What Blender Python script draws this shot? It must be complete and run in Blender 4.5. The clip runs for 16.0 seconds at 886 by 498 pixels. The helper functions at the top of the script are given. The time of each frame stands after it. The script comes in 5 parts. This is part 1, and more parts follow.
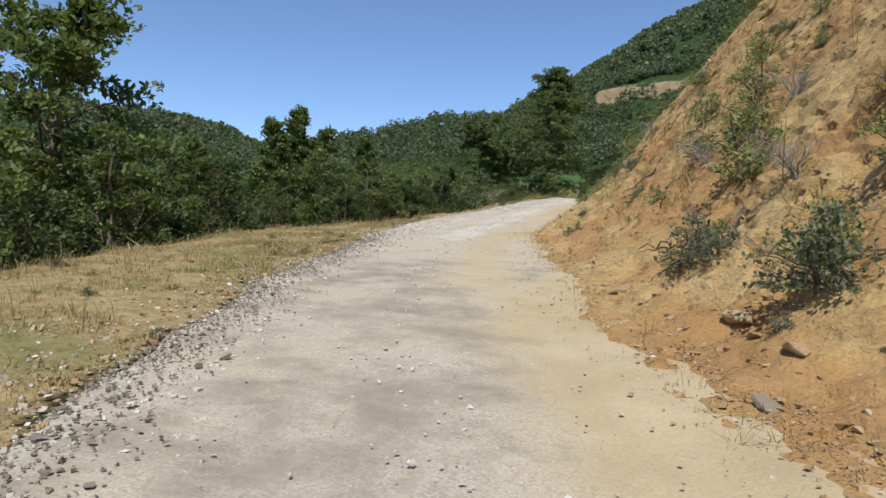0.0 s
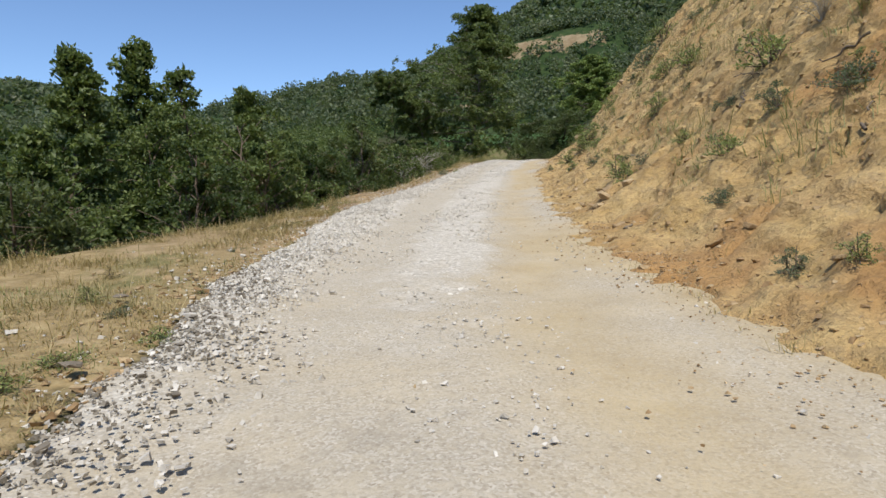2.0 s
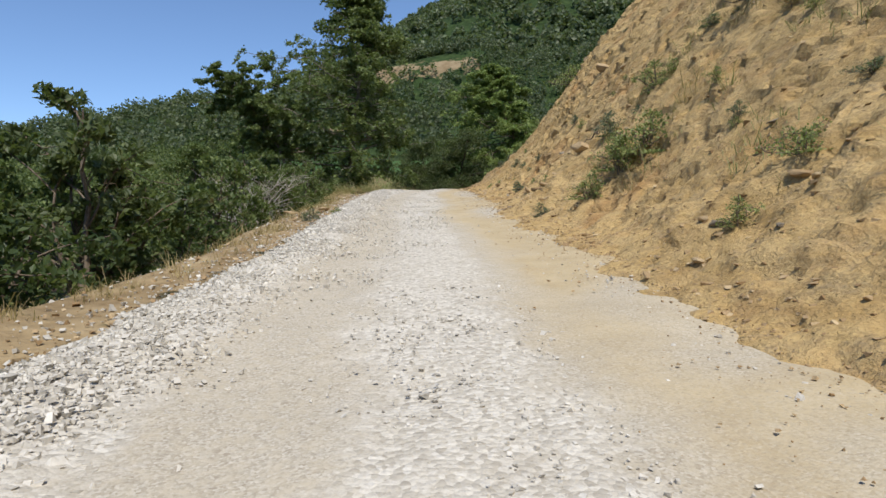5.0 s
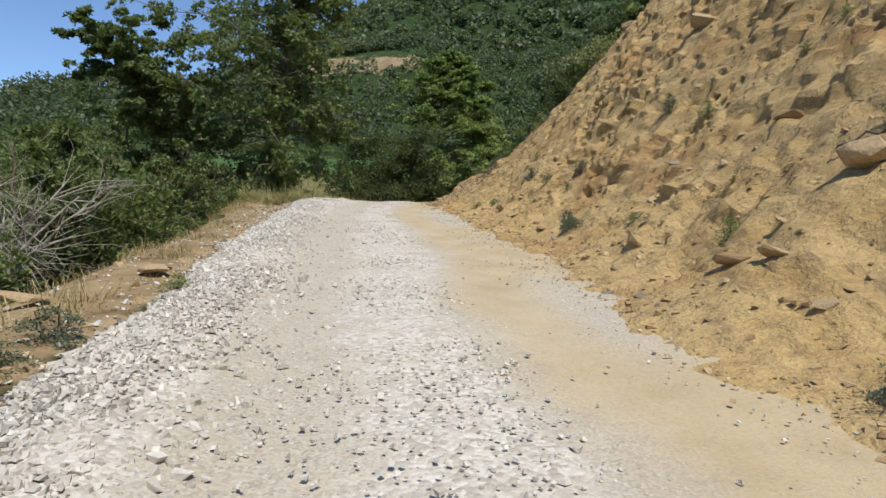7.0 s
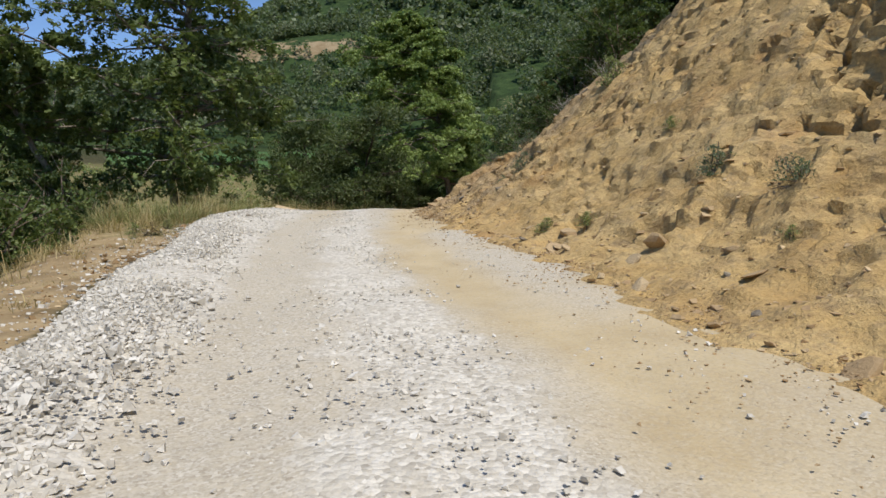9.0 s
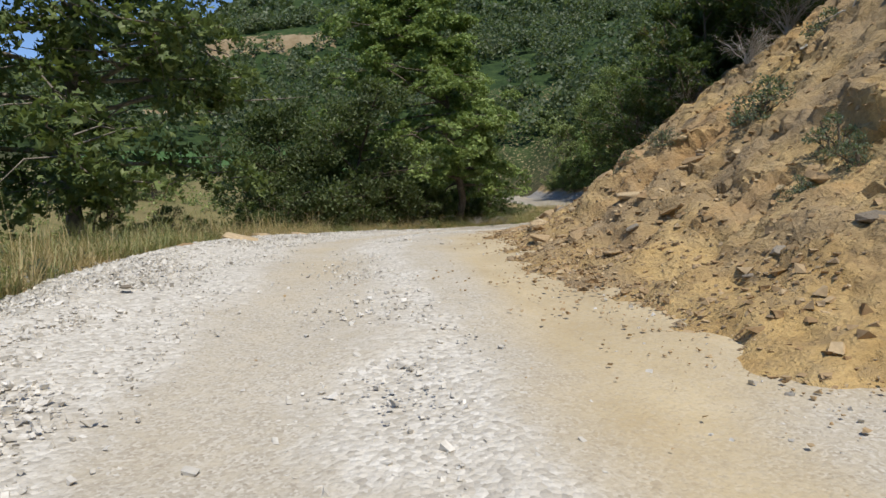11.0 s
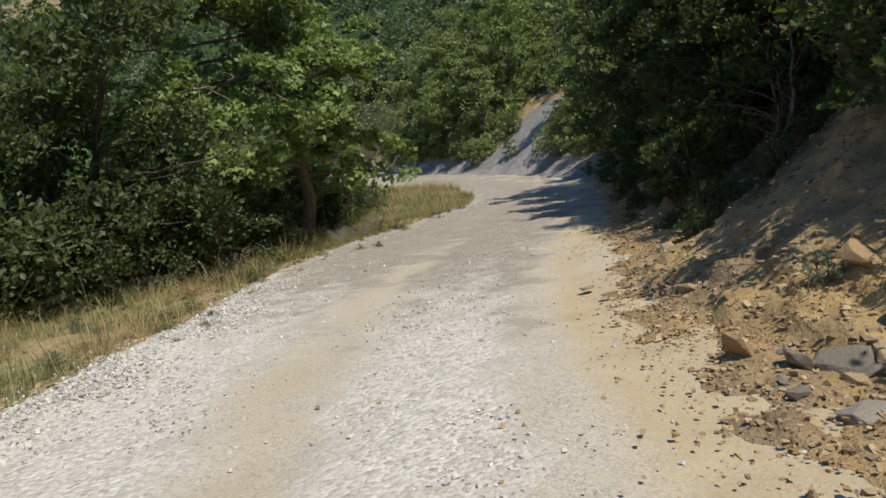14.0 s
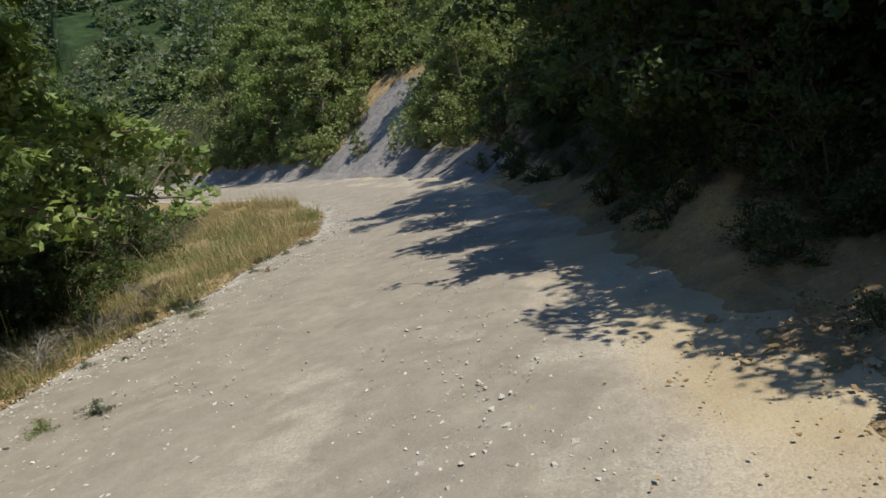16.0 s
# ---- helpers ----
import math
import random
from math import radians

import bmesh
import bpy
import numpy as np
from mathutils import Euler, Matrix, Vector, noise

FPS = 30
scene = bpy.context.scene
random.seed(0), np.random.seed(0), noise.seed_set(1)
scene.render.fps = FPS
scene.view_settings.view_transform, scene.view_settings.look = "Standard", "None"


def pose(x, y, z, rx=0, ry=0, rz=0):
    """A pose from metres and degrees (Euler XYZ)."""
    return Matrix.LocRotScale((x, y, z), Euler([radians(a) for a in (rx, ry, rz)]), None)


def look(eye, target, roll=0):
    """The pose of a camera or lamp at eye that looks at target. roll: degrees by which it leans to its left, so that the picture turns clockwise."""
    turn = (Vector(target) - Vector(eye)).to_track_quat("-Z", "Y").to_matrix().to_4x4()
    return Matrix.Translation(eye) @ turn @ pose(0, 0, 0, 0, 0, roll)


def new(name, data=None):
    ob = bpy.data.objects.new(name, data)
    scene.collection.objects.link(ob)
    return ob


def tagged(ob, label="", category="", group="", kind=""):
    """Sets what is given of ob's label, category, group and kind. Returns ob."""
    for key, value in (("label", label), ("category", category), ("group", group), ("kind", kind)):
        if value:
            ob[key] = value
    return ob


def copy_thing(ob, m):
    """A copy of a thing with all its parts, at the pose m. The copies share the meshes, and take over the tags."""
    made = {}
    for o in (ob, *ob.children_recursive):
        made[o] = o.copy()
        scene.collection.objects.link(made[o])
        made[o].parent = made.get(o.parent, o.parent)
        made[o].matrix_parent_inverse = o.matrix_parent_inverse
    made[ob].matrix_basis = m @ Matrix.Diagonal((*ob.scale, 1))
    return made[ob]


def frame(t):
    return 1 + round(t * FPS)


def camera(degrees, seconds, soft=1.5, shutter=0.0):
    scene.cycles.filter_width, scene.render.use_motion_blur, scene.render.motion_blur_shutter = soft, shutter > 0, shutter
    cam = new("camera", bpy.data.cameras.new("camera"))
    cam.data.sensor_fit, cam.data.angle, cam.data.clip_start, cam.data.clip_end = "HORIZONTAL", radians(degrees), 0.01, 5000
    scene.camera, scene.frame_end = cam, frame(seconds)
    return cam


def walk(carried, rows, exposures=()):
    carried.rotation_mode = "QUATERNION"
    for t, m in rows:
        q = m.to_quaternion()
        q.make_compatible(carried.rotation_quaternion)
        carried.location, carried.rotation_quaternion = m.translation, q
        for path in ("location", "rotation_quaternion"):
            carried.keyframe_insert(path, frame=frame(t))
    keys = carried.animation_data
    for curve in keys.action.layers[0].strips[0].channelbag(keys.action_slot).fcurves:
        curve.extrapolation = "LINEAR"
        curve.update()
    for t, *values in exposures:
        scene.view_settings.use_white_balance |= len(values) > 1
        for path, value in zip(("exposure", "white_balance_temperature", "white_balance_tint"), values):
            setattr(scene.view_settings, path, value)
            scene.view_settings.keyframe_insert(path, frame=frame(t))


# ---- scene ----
cam = camera(68.7, 16.0)
PATH = [
    (0, (8.676, -28.453, -1.913), (7.923, -26.6, -1.944), 2.1),
    (0.5, (7.237, -26.066, -1.723), (6.534, -24.194, -1.762), 0.6),
    (1, (6.003, -23.65, -1.515), (5.35, -21.76, -1.579), -0.8),
    (1.5, (4.96, -21.246, -1.341), (4.385, -19.335, -1.469), -1.3),
    (2, (4.103, -18.872, -1.115), (3.619, -16.937, -1.251), -1.0),
    (2.5, (3.254, -16.441, -0.859), (2.871, -14.48, -0.954), -0.6),
    (3, (2.475, -14.034, -0.645), (2.17, -12.059, -0.719), 1.1),
    (3.5, (1.838, -11.712, -0.488), (1.605, -9.727, -0.556), 0.6),
    (5.8, (0.016, -0.505, 0.235), (0.0, 1.495, 0.199), -0.5),
    (6, (-0.122, 0.456, 0.343), (-0.116, 2.456, 0.317), -0.1),
    (6.5, (-0.423, 2.81, 0.683), (-0.351, 4.809, 0.688), 0.4),
    (7, (-0.685, 5.161, 0.97), (-0.557, 7.156, 0.923), 1.4),
    (7.5, (-0.894, 7.433, 1.256), (-0.732, 9.425, 1.193), 2.3),
    (8, (-1.073, 9.738, 1.465), (-0.872, 11.726, 1.387), 0.5),
    (8.5, (-1.274, 12.008, 1.661), (-1.011, 13.989, 1.582), -0.6),
    (11, (-1.827, 22.745, 2.552), (-1.458, 24.709, 2.464), -2.2),
    (11.5, (-1.805, 24.797, 2.765), (-1.402, 26.755, 2.7), -2.7),
    (12, (-1.703, 26.884, 2.973), (-1.259, 28.833, 2.906), -3.2),
    (12.5, (-1.495, 28.952, 3.184), (-0.981, 30.884, 3.126), -3.3),
    (13, (-1.209, 30.973, 3.391), (-0.612, 32.879, 3.273), -4.9),
    (13.5, (-0.667, 33.145, 3.599), (0.047, 35.008, 3.454), -7.9),
    (14, (0.001, 35.233, 3.717), (0.874, 37.018, 3.488), -8.3),
    (14.5, (0.872, 37.312, 3.803), (1.838, 39.047, 3.567), -9.4),
    (15, (1.963, 39.643, 3.888), (3.047, 41.303, 3.625), -10.6),
    (15.5, (3.198, 41.785, 3.866), (4.388, 43.36, 3.546), -11.6),
    (16, (4.463, 43.398, 3.911), (5.718, 44.921, 3.59), -12.4),
]
walk(cam, [(t, look(e, g, r)) for t, e, g, r in PATH])

# ---- daylight ----
SUN_FROM = Vector((0.13, -0.52, 0.84)).normalized()
world = bpy.data.worlds.new("World")
scene.world = world
world.use_nodes = True
wn = world.node_tree.nodes
sky = wn.new("ShaderNodeTexSky")
sky.sky_type = "NISHITA"
sky.sun_disc = False
sky.sun_elevation = math.asin(SUN_FROM.z)
sky.sun_rotation = math.atan2(SUN_FROM.x, SUN_FROM.y)
sky.altitude = 700
sky.air_density = 0.85
sky.dust_density = 0.0
sky.ozone_density = 5.0
wn["Background"].inputs["Strength"].default_value = 0.165
world.node_tree.links.new(sky.outputs[0], wn["Background"].inputs["Color"])
sun_data = bpy.data.lights.new("sun", "SUN")
sun_data.energy = 4.4
sun_data.angle = radians(0.53)
sun_data.color = (1.0, 0.955, 0.88)
sun = new("sun", sun_data)
sun.matrix_world = look((0, 0, 80), Vector((0, 0, 80)) - SUN_FROM)
scene.view_settings.exposure = 0.0

# ---- plan of the road ----
LINE = np.array([
    (40.0, -72.0), (30.0, -58.0), (20.0, -46.0), (13.6, -36.5), (8.7, -28.5), (6.0, -23.65), (4.1, -18.9), (2.5, -14.0), (1.84, -11.7),
    (0.85, -5.5), (0.02, -0.5), (-0.42, 2.8), (-0.9, 7.4), (-1.27, 12.0), (-1.62, 17.0), (-1.83, 22.7), (-1.7, 26.9), (-1.2, 31.0),
    (0.0, 35.2), (1.96, 39.6), (4.46, 43.4), (8.0, 47.9), (11.6, 52.2), (15.0, 57.0), (17.6, 62.5), (19.2, 69.5), (19.6, 78.0),
    (19.9, 88.0), (20.8, 100.0), (24.0, 116.0)])
KY = np.array([-75, -28.5, -20, -8, -3, 2, 9, 14, 19, 24, 28, 31.5, 34, 37, 41, 45, 51, 60, 74, 90, 120.0])
KZ = np.array([-5.6, -3.2, -2.5, -1.5, -1.15, -0.6, 0.2, 0.66, 1.15, 1.58, 1.98, 2.27, 2.3, 2.27, 2.24, 2.21, 2.22, 2.5, 3.3, 4.3, 6.0])


def spline(points, step):
    """A smooth line through points, resampled evenly."""
    p = np.vstack([2 * points[0] - points[1], points, 2 * points[-1] - points[-2]])
    out = []
    for i in range(1, len(p) - 2):
        u = np.linspace(0, 1, 60, endpoint=False)[:, None]
        a, b, c, d = p[i - 1], p[i], p[i + 1], p[i + 2]
        out.append(0.5 * (2 * b + (c - a) * u + (2 * a - 5 * b + 4 * c - d) * u**2 + (3 * b - a - 3 * c + d) * u**3))
    q = np.vstack(out + [points[-1:]])
    for _ in range(40):
        q[1:-1] = 0.25 * q[:-2] + 0.5 * q[1:-1] + 0.25 * q[2:]
    s = np.r_[0, np.cumsum(np.hypot(*np.diff(q, axis=0).T))]
    n = np.arange(0, s[-1], step)
    return np.stack([np.interp(n, s, q[:, k]) for k in range(2)], 1)


CL = spline(LINE, 0.25)
CT = np.gradient(CL, axis=0)
CT /= np.hypot(*CT.T)[:, None]
CR = np.stack([CT[:, 1], -CT[:, 0]], 1)
CY = CL[:, 1]


def knots(y, ys, vs):
    return np.interp(y, ys, vs)


def road_z(y):
    k = np.convolve(np.interp(np.arange(-90, 140, 0.5), KY, KZ), np.ones(9) / 9, "same")
    return np.interp(y, np.arange(-90, 140, 0.5)[6:-6], k[6:-6])


def ragged(y, seed):
    y = np.asarray(y, float)
    return 0.16 * vnoise(y / 1.6, 0.5, 0, seed) + 0.10 * vnoise(y / 0.45, 0.5, 0, seed + 1)


def left_edge(y):
    return ragged(y, 91) + knots(y, [-60, -26, -20, -14, -9, -5, -1, 2, 4.5, 8, 12, 15, 19, 24, 28, 33, 37, 40, 42, 44, 46, 49, 51, 53, 56, 60, 120],
                 [-1.6, -1.5, -1.7, -1.7, -2.1, -2.45, -2.45, -1.9, -1.55, -1.45, -1.6, -1.75, -1.8, -2.2, -2.8, -3.4, -4.0, -3.9, -3.8, -4.3, -4.7, -4.6, -4.3, -3.8, -2.7, -2.3, -2.6])


def left_track(y):
    return knots(y, [-40, -21, -4, 13, 20, 30, 37, 42, 48, 60], [-0.4, -0.4, -0.8, -0.4, -0.4, -0.5, -1.0, -1.3, -1.2, -0.8])


def right_track(y):
    return knots(y, [-40, -21, -4, 13, 20, 30, 42, 60], [1.3, 1.3, 1.5, 1.6, 1.5, 1.35, 1.3, 1.2])


def toe(y):
    return knots(y, [-60, -24, -19, -12, -9, -2, 3, 10, 15, 21, 27, 31, 36, 41, 45, 55, 62, 75, 120],
                 [2.5, 2.5, 2.8, 2.8, 2.5, 2.6, 2.7, 2.6, 2.9, 2.7, 2.3, 2.0, 1.85, 2.1, 2.3, 2.4, 2.6, 2.8, 3.2])


def shoulder(y):
    return knots(y, [-60, -24, -18, -11, -6, 0, 3, 6, 10, 16, 20, 26, 31, 36, 42, 50, 57, 64, 75, 120],
                 [-5, -5, -5.2, -5.2, -3.5, -3.3, -2.7, -2.3, -2.3, -2.3, -2.6, -3.8, -5.6, -8, -8.5, -8.5, -7, -5, -4, -4])


def hash3(i, j, k):
    n = (i * 374761393 + j * 668265263 + k * 2147483647) & 0xFFFFFFFF
    n = ((n ^ (n >> 13)) * 1274126177) & 0xFFFFFFFF
    n = ((n ^ (n >> 16)) * 2246822519) & 0xFFFFFFFF
    return ((n ^ (n >> 15)) & 0xFFFF) / 65535.0


def vnoise(x, y, z=0.0, seed=0):
    """Smooth value noise, about -1 to 1."""
    x, y, z = np.broadcast_arrays(np.asarray(x, float), np.asarray(y, float), np.asarray(z, float))
    i, j, k = (np.floor(v).astype(np.int64) for v in (x, y, z))
    fx, fy, fz = x - i, y - j, z - k
    fx, fy, fz = (v * v * v * (v * (v * 6 - 15) + 10) for v in (fx, fy, fz))
    k = k + seed * 57
    out = 0
    for a, wx in ((0, 1 - fx), (1, fx)):
        for b, wy in ((0, 1 - fy), (1, fy)):
            for c, wz in ((0, 1 - fz), (1, fz)):
                out = out + wx * wy * wz * hash3(i + a, j + b, k + c)
    return out * 2 - 1


def fbm(x, y, z=0.0, octaves=4, seed=0, gain=0.5):
    out, amp = 0, 1.0
    for o in range(octaves):
        out = out + amp * vnoise(np.asarray(x) * 2**o, np.asarray(y) * 2**o, np.asarray(z) * 2**o, seed + o)
        amp *= gain
    return out


def smooth(a, b, v):
    t = np.clip((np.asarray(v, float) - a) / (b - a), 0, 1)
    return t * t * (3 - 2 * t)


def nearest(x, y):
    """For each place the nearest point of the road's line: its index and the side distance (right is positive)."""
    x, y = np.asarray(x, float).ravel(), np.asarray(y, float).ravel()
    idx = np.empty(len(x), int)
    coarse = CL[::4]
    for a in range(0, len(x), 20000):
        b = slice(a, a + 20000)
        d = (x[b, None] - coarse[None, :, 0]) ** 2 + (y[b, None] - coarse[None, :, 1]) ** 2
        idx[b] = d.argmin(1) * 4
    best, bd = idx.copy(), np.full(len(x), 1e18)
    for o in range(-3, 4):
        c = np.clip(idx + o, 0, len(CL) - 1)
        d = (x - CL[c, 0]) ** 2 + (y - CL[c, 1]) ** 2
        m = d < bd
        best[m], bd[m] = c[m], d[m]
    rx, ry = x - CL[best, 0], y - CL[best, 1]
    side = np.sign(rx * CR[best, 0] + ry * CR[best, 1])
    return best, side * np.sqrt(bd)


HEAD = [-180, -120, -70, -47, -44, -40, -32, -30, -27.5, -24, -18, -15, -12, -8, -4, 0, 8, 20, 45, 90, 130, 180]
ELEV = [8.5, 9, 9, 8.7, 8.3, 7.1, 6.9, 7.9, 8.8, 9.5, 10.8, 12.7, 13.9, 16.1, 18.6, 20.0, 22, 24, 26, 25, 16, 8.5]


def valley(x, y):
    """The valley, its meadow and the wooded hills round it."""
    dx, dy = x - 0.0, y - 8.0
    r, a = np.hypot(dx, dy), np.degrees(np.arctan2(dx, dy))
    el = np.interp(a, HEAD, ELEV)
    top = np.interp(a, [-180, -60, -26, -16, 20, 180], [520, 620, 640, 470, 430, 400])
    zt = top * np.tan(np.radians(el))
    low = np.interp(r, [0, 30, 52, 70, 80, 94, 123, 160, 200], [-2.5, -2.5, 1.5, 5, 7.3, 9.3, 15, 27, 43])
    low = np.where(a < -25, low * np.interp(a, [-60, -25], [0.25, 1.0]) - np.interp(a, [-60, -25], [3, 0]), low)
    high = zt * np.clip(r / top, 0, 1.0) ** 1.15 - np.clip(r - top, 0, None) * 0.25
    t = smooth(120, 330, r)
    z = low * (1 - t) + high * t
    z = z + smooth(150, 320, r) * (9 * fbm(x / 90, y / 90, 0, 4, 11) * np.clip(1.2 - r / top, 0.15, 1))
    # the cut face above the wood
    ca = smooth(-10.5, -8, a) * (1 - smooth(1, 4, a))
    z = z + ca * 7 * smooth(192, 200, r) - ca * 7 * smooth(206, 262, r)
    return z


def bank_rise(d, y):
    """Height of the cut slope over its toe, by the distance behind the toe."""
    south = np.interp(d, [0, 0.5, 1.1, 2.1, 3.1, 4.6, 7.0, 9.5, 14, 60, 200], [0, 0.2, 0.72, 1.9, 3.2, 5.15, 8.0, 9.8, 12.0, 34, 100])
    north = np.interp(d, [0, 0.6, 1.6, 3.0, 6.0, 10, 20, 60, 200], [0, 0.2, 0.9, 2.0, 4.5, 7.6, 15, 38, 110])
    rubble = np.interp(d, [0, 0.6, 1.6, 3.2, 6.0, 10, 14, 60, 200], [0, 0.2, 0.95, 2.2, 4.2, 6.4, 9.2, 34, 100])
    k, w = smooth(23, 31, y), smooth(44, 54, y)
    return (south * (1 - k) + rubble * k) * (1 - w) + north * w


def height(x, y):
    """The ground's height, and (index of the road's line, side distance)."""
    shape = np.shape(x)
    x, y = np.asarray(x, float).ravel(), np.asarray(y, float).ravel()
    i, u = nearest(x, y)
    yc = CY[i]
    z0 = road_z(yc)
    l, t, o = left_edge(yc), toe(yc), shoulder(yc)
    v = valley(x, y)
    z = z0 + 0.05 * vnoise(x / 1.3, y / 1.3, 0, 3) * smooth(0.0, 0.8, np.maximum(l - u, u - t))
    dl = np.clip(o - u, 0, None)
    drop = np.interp(dl, [0, 0.6, 2, 5, 9, 14, 40], [0, 0.18, 1.1, 3.0, 4.6, 5.2, 6.0]) * np.interp(yc, [28, 36, 48, 70, 90], [1, 0.45, 0.45, 0.4, 0.15])
    z = z - drop + 0.25 * fbm(x / 2.5, y / 2.5, 0, 3, 5) * smooth(0.3, 3, dl)
    wl = smooth(5, 30, dl)
    z = np.where(u < o, z * (1 - wl) + v * wl, z)
    dr = np.clip(u - t, 0, None)
    wr = smooth(45, 160, dr)
    rise = z0 + bank_rise(dr, yc) + 0.5 * fbm(x / 4, y / 4, 0, 3, 8) * smooth(2, 9, dr)
    z = np.where(u > t, rise * (1 - wr) + np.maximum(v, rise) * wr, z)
    # far behind the ends of the road's line the hills take over
    far = smooth(40, 110, np.abs(u))
    z = z * (1 - far) + np.maximum(v, -6) * far
    return z.reshape(shape), i.reshape(shape), u.reshape(shape)


# ---- mesh helpers ----
def mesh_np(name, verts, faces, smooth_shade=False):
    """A mesh from arrays of vertices and of faces with one count of corners."""
    me = bpy.data.meshes.new(name)
    verts, faces = np.asarray(verts, np.float32), np.asarray(faces, np.int32)
    n = faces.shape[1]
    me.vertices.add(len(verts))
    me.vertices.foreach_set("co", verts.ravel())
    me.loops.add(faces.size)
    me.loops.foreach_set("vertex_index", faces.ravel())
    me.polygons.add(len(faces))
    me.polygons.foreach_set("loop_start", np.arange(0, faces.size, n, dtype=np.int32))
    if smooth_shade:
        me.polygons.foreach_set("use_smooth", np.ones(len(faces), bool))
    me.update(calc_edges=True)
    if not smooth_shade:
        me.shade_flat()
    return me


def grid_faces(rows, cols):
    a = (np.arange(rows - 1)[:, None] * cols + np.arange(cols - 1)[None, :]).ravel()
    return np.stack([a, a + 1, a + cols + 1, a + cols], 1)


def attribute(me, name, values):
    at = me.attributes.new(name, "FLOAT", "POINT")
    at.data.foreach_set("value", np.asarray(values, np.float32).ravel())


def part(name, data, material, parent=None, label=""):
    """One mesh object of a thing, from mesh data or a bmesh."""
    if isinstance(data, bmesh.types.BMesh):
        me = bpy.data.meshes.new(name)
        data.to_mesh(me)
        data.free()
        data = me
    if not data.materials:
        data.materials.append(material)
    ob = new(name, data)
    if parent:
        ob.parent = parent
    if label:
        ob["label"] = label
    return ob

# ---- materials ----
class Nodes:
    """Short hand for building one node material."""

    def __init__(self, name):
        self.mat = bpy.data.materials.new(name)
        self.mat.use_nodes = True
        self.t = self.mat.node_tree
        self.bsdf = self.t.nodes["Principled BSDF"]
        self.out = self.t.nodes["Material Output"]
        self.place = self.t.nodes.new("ShaderNodeTexCoord").outputs["Object"]

    def link(self, a, b):
        self.t.links.new(a, b)

    def put(self, socket, value):
        if isinstance(value, bpy.types.NodeSocket):
            self.link(value, socket)
        elif isinstance(value, tuple) and len(value) == 3 and socket.type == "RGBA":
            socket.default_value = (*value, 1)
        else:
            socket.default_value = value

    def noise(self, scale, detail=4.0, rough=0.55, warp=0.0, vector=None):
        n = self.t.nodes.new("ShaderNodeTexNoise")
        self.put(n.inputs["Vector"], vector or self.place)
        n.inputs["Scale"].default_value, n.inputs["Detail"].default_value = scale, detail
        n.inputs["Roughness"].default_value, n.inputs["Distortion"].default_value = rough, warp
        return n.outputs["Fac"]

    def cells(self, scale, feature="F1", output="Color", vector=None):
        n = self.t.nodes.new("ShaderNodeTexVoronoi")
        n.feature = feature
        self.put(n.inputs["Vector"], vector or self.place)
        n.inputs["Scale"].default_value = scale
        return n.outputs[output]

    def stretch(self, factors):
        n = self.t.nodes.new("ShaderNodeVectorMath")
        n.operation = "MULTIPLY"
        self.link(self.place, n.inputs[0])
        n.inputs[1].default_value = factors
        return n.outputs[0]

    def ramp(self, fac, *stops):
        n = self.t.nodes.new("ShaderNodeValToRGB")
        self.link(fac, n.inputs[0])
        e = n.color_ramp.elements
        while len(e) < len(stops):
            e.new(0.5)
        for s, (pos, col) in zip(e, stops):
            s.position = pos
            s.color = (*col, 1) if isinstance(col, tuple) else (col, col, col, 1)
        return n.outputs[0]

    def mix(self, fac, a, b, mode="MIX"):
        n = self.t.nodes.new("ShaderNodeMix")
        n.data_type, n.blend_type = "RGBA", mode
        n.clamp_factor = True
        self.put(n.inputs[0], fac)
        self.put(n.inputs[6], a)
        self.put(n.inputs[7], b)
        return n.outputs[2]

    def math(self, op, a, b=0.0, clamp=False):
        n = self.t.nodes.new("ShaderNodeMath")
        n.operation, n.use_clamp = op, clamp
        self.put(n.inputs[0], a)
        self.put(n.inputs[1], b)
        return n.outputs[0]

    def attr(self, name):
        n = self.t.nodes.new("ShaderNodeAttribute")
        n.attribute_name = name
        return n.outputs["Fac"]

    def island(self):
        return self.t.nodes.new("ShaderNodeNewGeometry").outputs["Random Per Island"]

    def single(self):
        return self.t.nodes.new("ShaderNodeObjectInfo").outputs["Random"]

    def bump(self, value, distance, strength=1.0, below=None):
        n = self.t.nodes.new("ShaderNodeBump")
        n.inputs["Strength"].default_value, n.inputs["Distance"].default_value = strength, distance
        self.link(value, n.inputs["Height"])
        if below:
            self.link(below, n.inputs["Normal"])
        return n.outputs[0]

    def done(self, colour, rough=0.9, normal=None, gloss=0.3):
        self.put(self.bsdf.inputs["Base Color"], colour)
        self.put(self.bsdf.inputs["Roughness"], rough)
        self.bsdf.inputs["Specular IOR Level"].default_value = gloss
        if normal:
            self.link(normal, self.bsdf.inputs["Normal"])
        return self.mat


